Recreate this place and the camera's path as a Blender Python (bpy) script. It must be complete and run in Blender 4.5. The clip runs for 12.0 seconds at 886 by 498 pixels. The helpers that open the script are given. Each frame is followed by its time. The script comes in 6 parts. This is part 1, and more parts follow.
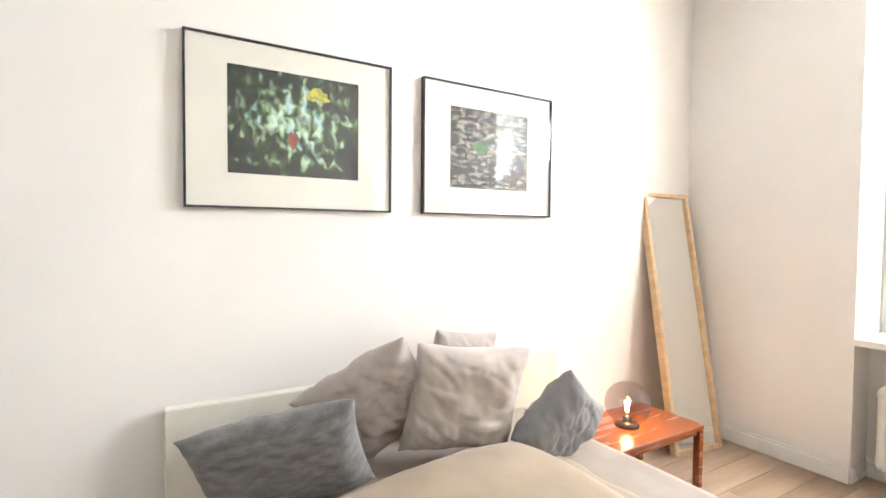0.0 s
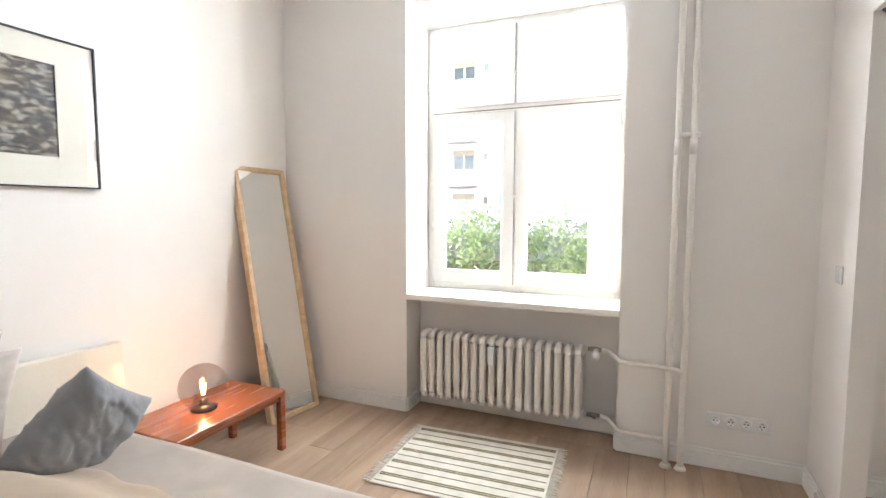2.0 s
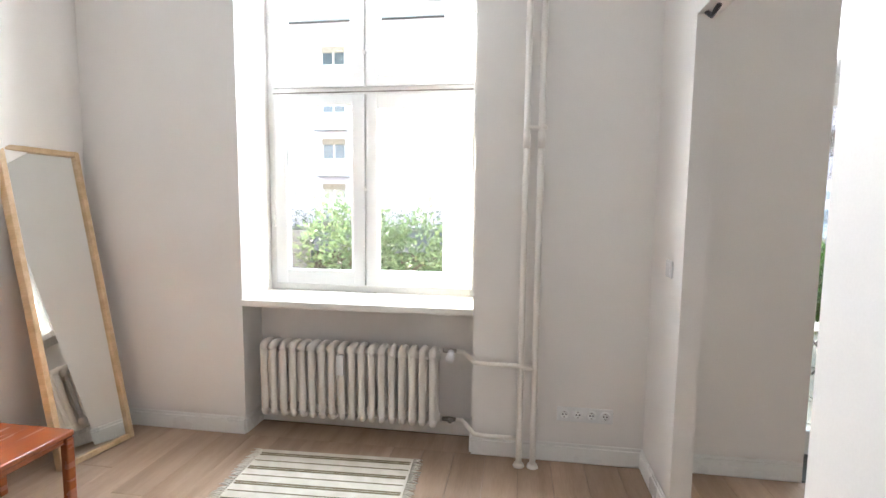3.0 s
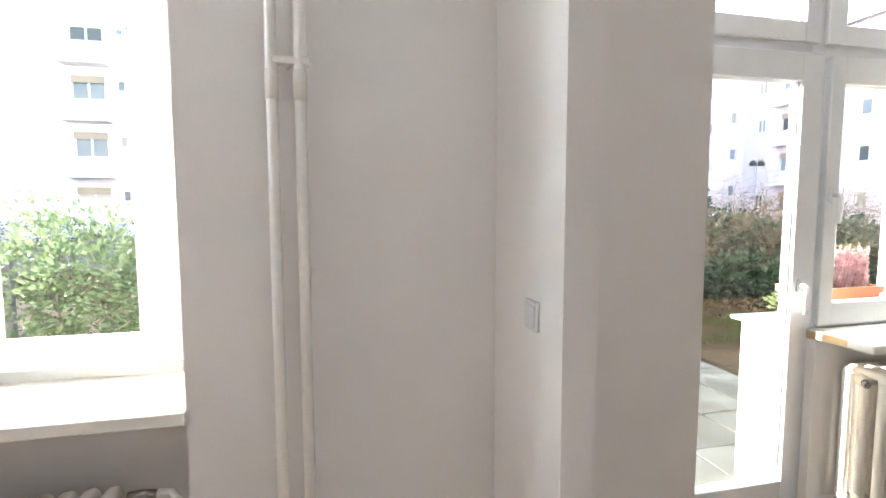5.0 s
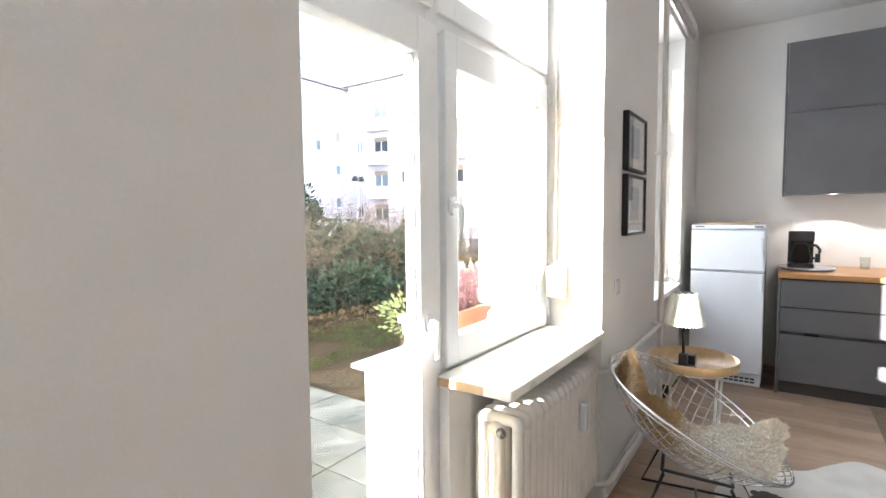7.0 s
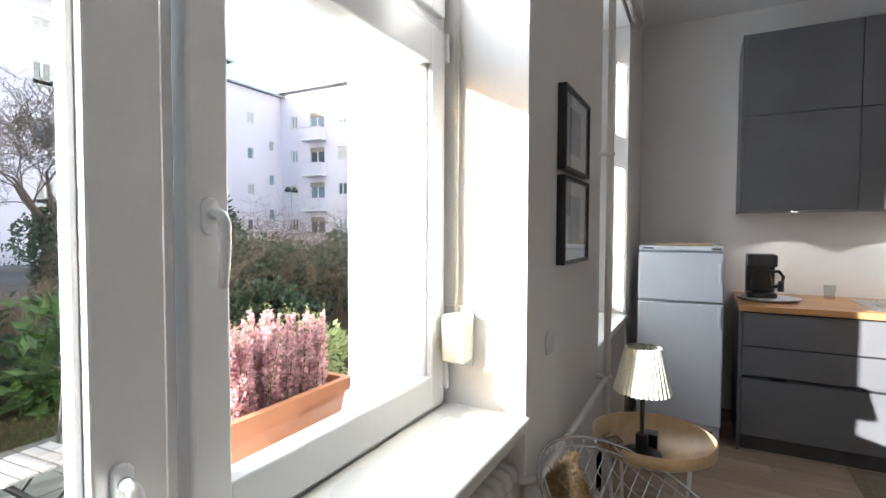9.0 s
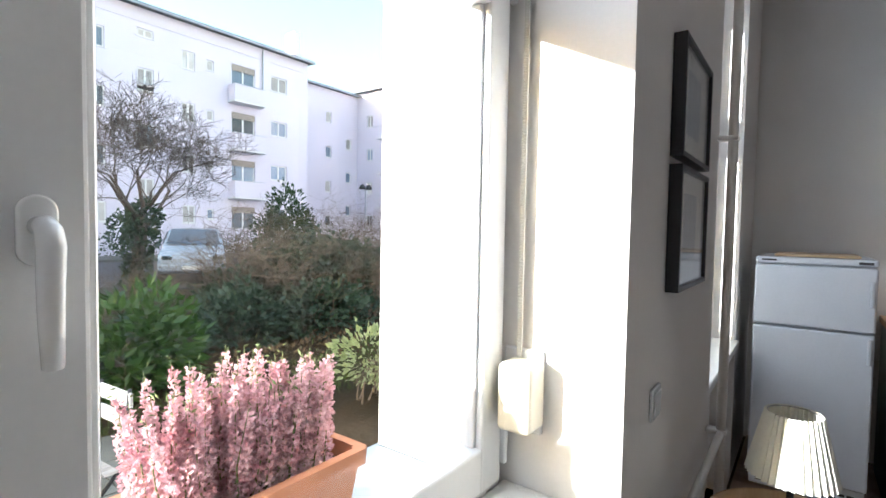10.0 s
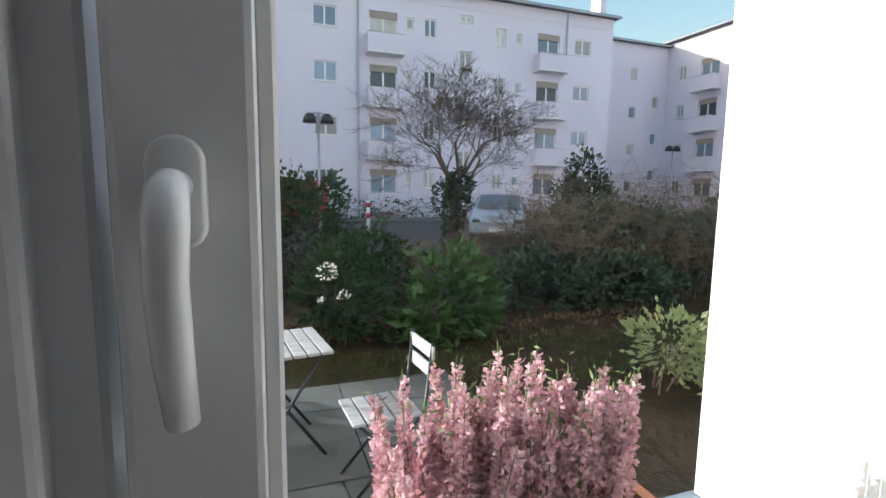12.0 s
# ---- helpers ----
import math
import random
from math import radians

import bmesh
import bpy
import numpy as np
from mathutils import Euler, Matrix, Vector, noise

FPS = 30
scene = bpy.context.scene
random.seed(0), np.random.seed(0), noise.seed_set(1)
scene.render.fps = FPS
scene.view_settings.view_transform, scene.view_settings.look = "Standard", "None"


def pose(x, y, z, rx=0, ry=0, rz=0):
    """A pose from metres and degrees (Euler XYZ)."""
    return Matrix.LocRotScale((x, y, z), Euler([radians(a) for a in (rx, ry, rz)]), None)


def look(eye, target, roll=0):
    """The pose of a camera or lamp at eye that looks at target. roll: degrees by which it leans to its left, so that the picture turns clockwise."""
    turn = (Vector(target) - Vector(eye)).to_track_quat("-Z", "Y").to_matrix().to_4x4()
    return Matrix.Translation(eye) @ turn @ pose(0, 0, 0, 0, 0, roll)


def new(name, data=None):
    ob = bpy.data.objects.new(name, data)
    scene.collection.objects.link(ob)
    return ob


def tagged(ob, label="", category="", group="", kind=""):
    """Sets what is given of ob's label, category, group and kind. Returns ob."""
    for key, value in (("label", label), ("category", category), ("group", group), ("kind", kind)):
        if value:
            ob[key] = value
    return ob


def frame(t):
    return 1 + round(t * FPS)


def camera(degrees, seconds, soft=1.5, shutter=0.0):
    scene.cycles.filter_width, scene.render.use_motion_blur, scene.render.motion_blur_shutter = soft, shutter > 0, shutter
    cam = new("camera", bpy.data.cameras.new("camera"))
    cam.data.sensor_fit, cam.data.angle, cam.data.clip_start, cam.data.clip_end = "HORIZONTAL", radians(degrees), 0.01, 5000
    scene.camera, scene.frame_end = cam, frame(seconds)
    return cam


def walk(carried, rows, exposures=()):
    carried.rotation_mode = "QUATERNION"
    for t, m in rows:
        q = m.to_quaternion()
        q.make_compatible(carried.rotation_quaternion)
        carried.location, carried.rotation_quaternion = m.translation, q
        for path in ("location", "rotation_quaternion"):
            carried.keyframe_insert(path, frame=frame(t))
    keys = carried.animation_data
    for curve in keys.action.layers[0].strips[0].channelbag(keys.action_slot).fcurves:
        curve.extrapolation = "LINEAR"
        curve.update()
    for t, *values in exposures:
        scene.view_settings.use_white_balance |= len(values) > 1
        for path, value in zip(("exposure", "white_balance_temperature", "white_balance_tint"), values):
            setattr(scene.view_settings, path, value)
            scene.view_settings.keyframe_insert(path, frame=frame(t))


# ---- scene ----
cam = camera(84.2, 12.0)
PATH = [
    (0, (2.203, -3.442, 1.427), (0.488, -2.415, 1.358), 0.5),
    (0.5, (2.259, -3.374, 1.459), (0.764, -2.049, 1.365), 0.6),
    (1, (2.267, -3.32, 1.469), (1.079, -1.715, 1.355), 0.3),
    (1.5, (2.455, -3.177, 1.435), (1.46, -1.446, 1.311), 0.4),
    (2, (2.591, -3.009, 1.42), (1.808, -1.176, 1.263), 0.2),
    (2.5, (2.637, -2.893, 1.41), (2.117, -0.969, 1.243), 0.4),
    (2.7, (2.641, -2.826, 1.433), (2.232, -0.878, 1.241), 0.5),
    (4.3, (2.808, -1.951, 1.443), (2.792, 0.042, 1.275), -0.2),
    (4.5, (2.808, -1.814, 1.435), (2.911, 0.177, 1.273), -0.2),
    (5, (2.846, -1.51, 1.423), (3.295, 0.432, 1.257), -0.1),
    (5.5, (3.001, -1.225, 1.402), (3.731, 0.632, 1.259), -0.1),
    (6, (3.173, -0.985, 1.393), (4.339, 0.634, 1.257), -0.4),
    (6.5, (3.296, -0.81, 1.414), (4.785, 0.518, 1.275), -0.2),
    (7, (3.558, -0.743, 1.435), (5.196, 0.398, 1.304), -0.5),
    (7.5, (3.785, -0.684, 1.438), (5.553, 0.244, 1.324), -0.1),
    (7.7, (3.887, -0.652, 1.435), (5.694, 0.2, 1.334), 0.1),
    (9.3, (4.591, -0.467, 1.463), (6.338, 0.503, 1.383), 0.3),
    (9.5, (4.665, -0.43, 1.477), (6.398, 0.564, 1.389), 0.4),
    (10, (4.894, -0.319, 1.482), (6.499, 0.871, 1.395), 1.0),
    (10.5, (5.013, -0.206, 1.478), (6.52, 1.104, 1.363), 1.7),
    (11, (5.053, -0.103, 1.461), (6.432, 1.337, 1.3), 2.0),
    (11.5, (5.054, -0.077, 1.468), (6.176, 1.564, 1.252), 1.6),
    (12, (5.077, -0.069, 1.478), (5.753, 1.797, 1.234), 0.9),
]
walk(cam, [(t, look(eye, target, roll)) for t, eye, target, roll in PATH],
     [(t, stops, kelvin, 9) for t, stops, kelvin in ((0.0, 3.95, 6250), (1.0, 3.67, 6200), (2.0, 3.4, 6000), (2.7, 3.3, 5850), (4.5, 3.3, 5750), (5.5, 3.28, 5850), (6.5, 3.52, 5780), (7.5, 3.45, 5680), (9.3, 2.32, 5580), (10.5, 2.2, 5400), (11.0, 1.7, 5400), (11.5, 1.25, 5350), (12.0, 1.2, 5350))])

# ---- world, sun, exposure ----
SUN_EL, SUN_H = 13.8, Vector((-0.871, 0.492))
sun_dir = Vector((SUN_H.x * math.cos(radians(SUN_EL)), SUN_H.y * math.cos(radians(SUN_EL)), math.sin(radians(SUN_EL))))
world = bpy.data.worlds.new("world")
scene.world = world
world.use_nodes = True
wn = world.node_tree.nodes
sky = wn.new("ShaderNodeTexSky")
sky.sky_type, sky.sun_disc = "NISHITA", False
sky.sun_elevation, sky.sun_rotation = radians(SUN_EL), math.atan2(SUN_H.x, SUN_H.y)
sky.air_density, sky.dust_density, sky.ozone_density = 1.6, 2.5, 0.6
wn["Background"].inputs["Strength"].default_value = 0.145
world.node_tree.links.new(sky.outputs[0], wn["Background"].inputs["Color"])
sun = new("sun", bpy.data.lights.new("sun", "SUN"))
sun.data.energy, sun.data.angle, sun.data.color = 4.5, radians(0.6), (1.0, 0.93, 0.82)
sun.matrix_world = look(sun_dir * 60, (0, 0, 0))


def skylight(name, x, y, z, wx, wz, watts, tilt):
    """Sky light that falls in through the upper lights of a window."""
    la = new(name, bpy.data.lights.new(name, "AREA"))
    la.data.shape, la.data.size, la.data.size_y, la.data.energy, la.data.color = "RECTANGLE", wx, wz, watts, (0.95, 0.97, 1.0)
    la.matrix_world = pose(x, y, z, -90 + tilt, 0, 0)
    return la


skylight("skylight_bedroom", 1.73, 0.50, 2.44, 1.25, 0.52, 21, 20)
skylight("skylight_living", 5.02, 0.42, 2.43, 1.55, 0.50, 8.2, 20)
skylight("skylight_kitchen", 7.68, 0.42, 1.9, 1.0, 1.9, 5.5, 10)


# ---- helpers of this scene ----
def bx(bm, x0, y0, z0, x1, y1, z1, bevel=0.0, seg=1):
    """A box, with rounded edges where bevel is given."""
    vs = [bm.verts.new((x, y, z)) for z in (z0, z1) for y in (y0, y1) for x in (x0, x1)]
    fs = [bm.faces.new([vs[i] for i in f]) for f in ((0, 2, 3, 1), (4, 5, 7, 6), (0, 1, 5, 4), (2, 6, 7, 3), (0, 4, 6, 2), (1, 3, 7, 5))]
    if bevel:
        es = list({e for f in fs for e in f.edges})
        bmesh.ops.bevel(bm, geom=es, offset=bevel, segments=seg, profile=0.5, affect="EDGES", clamp_overlap=True)
    return bm


def B(*args, **kw):
    return bx(bmesh.new(), *args, **kw)


def tube(bm, pts, r, n=10, closed=False, caps=True):
    """A round bar along points; r may be one radius or one a point."""
    pts = [Vector(p) for p in pts]
    rs = r if isinstance(r, (list, tuple)) else [r] * len(pts)
    rings, side = [], None
    for i, p in enumerate(pts):
        a = pts[i - 1] if (i or closed) else p
        b = pts[(i + 1) % len(pts)] if (i < len(pts) - 1 or closed) else p
        d = (b - a).normalized()
        if side is None:
            side = d.orthogonal().normalized()
        side = (side - d * side.dot(d)).normalized()
        up = d.cross(side)
        rings.append([bm.verts.new(p + rs[i] * (math.cos(2 * math.pi * k / n) * side + math.sin(2 * math.pi * k / n) * up)) for k in range(n)])
    m = len(rings)
    for i in range(m if closed else m - 1):
        a, b = rings[i], rings[(i + 1) % m]
        for k in range(n):
            bm.faces.new((a[k], a[(k + 1) % n], b[(k + 1) % n], b[k]))
    if caps and not closed:
        bm.faces.new(rings[0][::-1])
        bm.faces.new(rings[-1])
    return bm


def T(*args, **kw):
    return tube(bmesh.new(), *args, **kw)


def lathe(prof, n=32, cx=0.0, cy=0.0, bm=None):
    """A turned body from (radius, z) pairs."""
    bm = bm or bmesh.new()
    rings = []
    for r, z in prof:
        if r < 1e-5:
            rings.append([bm.verts.new((cx, cy, z))])
        else:
            rings.append([bm.verts.new((cx + r * math.cos(2 * math.pi * k / n), cy + r * math.sin(2 * math.pi * k / n), z)) for k in range(n)])
    for a, b in zip(rings, rings[1:]):
        for k in range(n):
            j = (k + 1) % n
            if len(a) == 1 and len(b) > 1:
                bm.faces.new((a[0], b[j], b[k]))
            elif len(b) == 1 and len(a) > 1:
                bm.faces.new((a[k], a[j], b[0]))
            elif len(a) > 1:
                bm.faces.new((a[k], a[j], b[j], b[k]))
    return bm


def arc(c, r, a0, a1, n, plane="xz", other=0.0):
    out = []
    for i in range(n + 1):
        a = radians(a0 + (a1 - a0) * i / n)
        u, v = c[0] + r * math.cos(a), c[1] + r * math.sin(a)
        out.append({"xz": (u, other, v), "yz": (other, u, v), "xy": (u, v, other)}[plane])
    return out


def obj(name, bm, material, smooth=False):
    me = bpy.data.meshes.new(name)
    bmesh.ops.recalc_face_normals(bm, faces=bm.faces[:])
    bm.to_mesh(me)
    bm.free()
    me.materials.append(material)
    if smooth:
        me.shade_smooth()
    return new(name, me)


def part(name, bm, material, parent, label="", smooth=False):
    ob = obj(name, bm, material, smooth)
    ob.parent = parent
    return tagged(ob, label)


def thing(name, label, category, group="", at=(0, 0, 0), turn=0.0):
    ob = new(name)
    ob.empty_display_size = 0.1
    ob.matrix_basis = pose(*at, 0, 0, turn)
    return tagged(ob, label, category, group)


def setting(name, bm, material, label, category="", smooth=False):
    return tagged(obj(name, bm, material, smooth), label, category or name.split("_")[0], "", "structure")


def quick(name, verts, faces, material, smooth=False):
    me = bpy.data.meshes.new(name)
    me.from_pydata(verts, [], faces)
    me.update()
    me.materials.append(material)
    if smooth:
        me.shade_smooth()
    return new(name, me)


# ---- materials ----
def mat(name, a, b=None, rough=0.6, metal=0.0, scale=6.0, fine=80.0, bump=0.05, spread=0.15, stretch=(1, 1, 1), rand=0.0, rrough=0.1, sheen=0.0, coat=0.0, dist=0.01, spec=0.5):
    """Two colours mixed by coarse and fine noise, with fine relief."""
    m = bpy.data.materials.new(name)
    m.use_nodes = True
    nt = m.node_tree
    p, n, l = nt.nodes["Principled BSDF"], nt.nodes, nt.links
    b = b or tuple(c * 0.86 for c in a)
    tc, mp = n.new("ShaderNodeTexCoord"), n.new("ShaderNodeMapping")
    mp.inputs["Scale"].default_value = stretch
    l.new(tc.outputs["Object"], mp.inputs[0])
    n1, n2 = n.new("ShaderNodeTexNoise"), n.new("ShaderNodeTexNoise")
    n1.inputs["Scale"].default_value, n1.inputs["Detail"].default_value = scale, 5
    n2.inputs["Scale"].default_value, n2.inputs["Detail"].default_value = fine, 4
    l.new(mp.outputs[0], n1.inputs[0]), l.new(mp.outputs[0], n2.inputs[0])
    add = n.new("ShaderNodeMath")
    add.operation = "MULTIPLY_ADD"
    l.new(n2.outputs[0], add.inputs[0])
    add.inputs[1].default_value = 0.45
    l.new(n1.outputs[0], add.inputs[2])
    ramp = n.new("ShaderNodeMapRange")
    ramp.inputs[1].default_value, ramp.inputs[2].default_value = 0.72 - spread, 0.72 + spread
    l.new(add.outputs[0], ramp.inputs[0])
    mix = n.new("ShaderNodeMix")
    mix.data_type = "RGBA"
    mix.inputs[6].default_value, mix.inputs[7].default_value = (*a, 1), (*b, 1)
    l.new(ramp.outputs[0], mix.inputs[0])
    out = mix.outputs[2]
    if rand:
        oi, hs, mr = n.new("ShaderNodeObjectInfo"), n.new("ShaderNodeHueSaturation"), n.new("ShaderNodeMapRange")
        mr.inputs[3].default_value, mr.inputs[4].default_value = 1 - rand, 1 + rand
        l.new(oi.outputs["Random"], mr.inputs[0])
        l.new(mr.outputs[0], hs.inputs["Value"])
        l.new(out, hs.inputs["Color"])
        cb, mu = n.new("ShaderNodeCombineXYZ"), n.new("ShaderNodeMath")
        mu.operation, mu.inputs[1].default_value = "MULTIPLY", 37.0
        l.new(oi.outputs["Random"], mu.inputs[0])
        for k in range(3):
            l.new(mu.outputs[0], cb.inputs[k])
        l.new(cb.outputs[0], mp.inputs["Location"])
        out = hs.outputs[0]
    l.new(out, p.inputs["Base Color"])
    rr = n.new("ShaderNodeMapRange")
    rr.inputs[3].default_value, rr.inputs[4].default_value = max(0.02, rough - rrough), min(1, rough + rrough)
    l.new(n1.outputs[0], rr.inputs[0])
    l.new(rr.outputs[0], p.inputs["Roughness"])
    p.inputs["Metallic"].default_value = metal
    p.inputs["Specular IOR Level"].default_value = spec
    p.inputs["Sheen Weight"].default_value = sheen
    p.inputs["Coat Weight"].default_value = coat
    if bump:
        bp = n.new("ShaderNodeBump")
        bp.inputs["Strength"].default_value, bp.inputs["Distance"].default_value = bump, dist
        l.new(n2.outputs[0], bp.inputs["Height"])
        l.new(bp.outputs[0], p.inputs["Normal"])
    return m


def leafy(m, share):
    """Lets light through thin leaves: a share of the surface passes it on in the leaf's own colour."""
    nt = m.node_tree
    p, out = nt.nodes["Principled BSDF"], nt.nodes["Material Output"]
    tr, mx = nt.nodes.new("ShaderNodeBsdfTranslucent"), nt.nodes.new("ShaderNodeMixShader")
    nt.links.new(p.inputs["Base Color"].links[0].from_socket, tr.inputs[0])
    mx.inputs[0].default_value = share
    nt.links.new(p.outputs[0], mx.inputs[1])
    nt.links.new(tr.outputs[0], mx.inputs[2])
    nt.links.new(mx.outputs[0], out.inputs[0])
    return m


def emitter(name, color, strength):
    m = bpy.data.materials.new(name)
    m.use_nodes = True
    p = m.node_tree.nodes["Principled BSDF"]
    p.inputs["Base Color"].default_value = (*color, 1)
    p.inputs["Emission Color"].default_value = (*color, 1)
    p.inputs["Emission Strength"].default_value = strength
    return m


def clear(name, color, rough=0.0, gloss=0.08):
    """A thin pane: mostly see-through with a mirror part that grows at grazing angles."""
    m = bpy.data.materials.new(name)
    m.use_nodes = True
    nt = m.node_tree
    nt.nodes.remove(nt.nodes["Principled BSDF"])
    out = nt.nodes["Material Output"]
    tr, gl, mx, fr, pw, mr = (nt.nodes.new(k) for k in ("ShaderNodeBsdfTransparent", "ShaderNodeBsdfGlossy", "ShaderNodeMixShader", "ShaderNodeLayerWeight", "ShaderNodeMath", "ShaderNodeMapRange"))
    tr.inputs[0].default_value = (*color, 1)
    gl.inputs["Roughness"].default_value = rough
    fr.inputs[0].default_value, pw.operation, pw.inputs[1].default_value = 0.5, "POWER", 4.0
    mr.inputs[3].default_value, mr.inputs[4].default_value = gloss / 2, 0.75
    nt.links.new(fr.outputs["Facing"], pw.inputs[0])
    nt.links.new(pw.outputs[0], mr.inputs[0])
    nt.links.new(mr.outputs[0], mx.inputs[0])
    nt.links.new(tr.outputs[0], mx.inputs[1])
    nt.links.new(gl.outputs[0], mx.inputs[2])
    nt.links.new(mx.outputs[0], out.inputs[0])
    return m


PAINT = mat("wall_paint", (0.80, 0.77, 0.73), (0.76, 0.73, 0.69), 0.75, scale=1.2, fine=140, bump=0.10, dist=0.003)
CEIL = mat("ceiling_paint", (0.82, 0.80, 0.77), (0.78, 0.76, 0.73), 0.85, scale=0.9, fine=120, bump=0.08, dist=0.003)
LACQ = mat("white_lacquer", (0.82, 0.81, 0.78), (0.78, 0.77, 0.73), 0.28, scale=4, fine=60, bump=0.03, dist=0.003)
PVC = mat("white_plastic", (0.80, 0.80, 0.79), (0.77, 0.77, 0.76), 0.22, scale=5, fine=90, bump=0.015, dist=0.002)
SILLM = mat("sill_board", (0.80, 0.78, 0.72), (0.76, 0.73, 0.66), 0.3, scale=3, fine=60, bump=0.02, dist=0.002)
RADM = mat("radiator_enamel", (0.78, 0.74, 0.68), (0.73, 0.69, 0.62), 0.32, scale=5, fine=70, bump=0.05, dist=0.003)
OAK = mat("oiled_oak", (0.41, 0.292, 0.20), (0.29, 0.198, 0.13), 0.42, scale=2.2, fine=26, bump=0.06, spread=0.24, stretch=(6, 0.6, 6), rand=0.10, dist=0.003)
JOINT = mat("joint_dark", (0.10, 0.065, 0.04), (0.06, 0.04, 0.025), 0.9)
ASH = mat("pale_ash_wood", (0.62, 0.45, 0.27), (0.50, 0.35, 0.19), 0.45, scale=3, fine=30, bump=0.05, stretch=(5, 5, 0.6), dist=0.002)
TEAK = mat("polished_teak", (0.30, 0.088, 0.028), (0.225, 0.06, 0.019), 0.26, scale=3, fine=30, bump=0.03, spread=0.3, stretch=(7, 0.7, 7), coat=0.25, dist=0.002)
BEECH = mat("beech_worktop", (0.52, 0.27, 0.10), (0.38, 0.18, 0.06), 0.35, scale=4, fine=40, bump=0.03, spread=0.25, stretch=(6, 0.8, 6), dist=0.002)
TRAYW = mat("birch_veneer", (0.60, 0.42, 0.22), (0.50, 0.33, 0.16), 0.35, scale=3, fine=30, bump=0.02, stretch=(1, 6, 1), dist=0.002)
BLACK = mat("black_paint", (0.012, 0.012, 0.013), (0.02, 0.02, 0.022), 0.4, fine=120, bump=0.03, dist=0.002)
BLKPL = mat("black_plastic", (0.014, 0.014, 0.015), (0.022, 0.022, 0.024), 0.3, fine=120, bump=0.03, dist=0.002)
CHROME = mat("chrome", (0.78, 0.79, 0.80), (0.70, 0.71, 0.72), 0.12, 1.0, bump=0.01, rrough=0.06, dist=0.001)
STEEL = mat("brushed_steel", (0.55, 0.55, 0.56), (0.45, 0.45, 0.46), 0.28, 1.0, fine=160, bump=0.03, stretch=(1, 12, 1), dist=0.001)
BRASSY = mat("valve_metal", (0.35, 0.33, 0.30), (0.20, 0.18, 0.16), 0.4, 0.9, bump=0.05, dist=0.002)
MAT = mat("picture_mount", (0.80, 0.77, 0.68), (0.77, 0.74, 0.65), 0.8, fine=200, bump=0.02, dist=0.001)
LINEN = mat("grey_beige_linen", (0.44, 0.385, 0.345), (0.40, 0.35, 0.315), 0.95, scale=14, fine=420, bump=0.35, sheen=0.3, dist=0.004)
PALEL = mat("pale_taupe_linen", (0.52, 0.465, 0.42), (0.47, 0.42, 0.38), 0.95, scale=14, fine=420, bump=0.35, sheen=0.3, dist=0.004)
BEIGE = mat("beige_cotton", (0.43, 0.335, 0.24), (0.37, 0.285, 0.20), 0.95, scale=5, fine=380, bump=0.25, sheen=0.2, dist=0.004)
SHEET = mat("taupe_cotton_sheet", (0.41, 0.35, 0.295), (0.35, 0.295, 0.245), 0.95, scale=6, fine=380, bump=0.25, sheen=0.2, dist=0.004)
GREYV = mat("grey_velvet", (0.225, 0.22, 0.215), (0.115, 0.112, 0.11), 0.9, scale=16, fine=170, bump=0.4, spread=0.2, stretch=(1, 1, 2.5), sheen=0.25, dist=0.006)
GREYB = mat("blue_grey_cotton", (0.26, 0.262, 0.27), (0.20, 0.202, 0.21), 0.95, scale=11, fine=300, bump=0.35, sheen=0.3, dist=0.005)
RUGW = mat("cream_cotton_weave", (0.68, 0.64, 0.55), (0.58, 0.54, 0.45), 0.95, scale=12, fine=300, bump=0.5, dist=0.004)
RUGS = mat("olive_brown_weave", (0.21, 0.175, 0.095), (0.15, 0.12, 0.06), 0.95, scale=12, fine=300, bump=0.5, dist=0.004)
JUTE = mat("jute_weave", (0.30, 0.225, 0.15), (0.17, 0.125, 0.085), 0.95, scale=14, fine=120, bump=0.9, spread=0.25, stretch=(6, 1, 1), dist=0.008)
FRIDGE = mat("white_enamel", (0.74, 0.76, 0.80), (0.70, 0.72, 0.76), 0.22, scale=3, fine=80, bump=0.015, dist=0.002)
CABG = mat("grey_matt_laminate", (0.115, 0.112, 0.115), (0.10, 0.097, 0.10), 0.38, scale=3, fine=180, bump=0.03, dist=0.001)
KICK = mat("dark_grey_plinth", (0.07, 0.068, 0.068), (0.05, 0.05, 0.05), 0.5, fine=120, bump=0.03, dist=0.002)
GLASS = clear("window_glass", (0.97, 0.98, 0.98))
SMOKE = clear("smoked_glass", (0.80, 0.74, 0.71), gloss=0.12)
PICGL = clear("picture_glass", (0.98, 0.98, 0.98))
MIRROR = bpy.data.materials.new("mirror_glass")
MIRROR.use_nodes = True
MIRROR.node_tree.nodes["Principled BSDF"].inputs["Base Color"].default_value = (0.86, 0.88, 0.86, 1)
MIRROR.node_tree.nodes["Principled BSDF"].inputs["Metallic"].default_value = 1.0
MIRROR.node_tree.nodes["Principled BSDF"].inputs["Roughness"].default_value = 0.015
BULB = emitter("lit_filament_bulb", (1.0, 0.55, 0.22), 22.0)
SPOT = emitter("lit_under_cabinet_lamp", (1.0, 0.93, 0.82), 8.0)
PLEAT = mat("pleated_paper_shade", (0.78, 0.76, 0.66), (0.72, 0.70, 0.60), 0.8, fine=120, bump=0.05, dist=0.002)
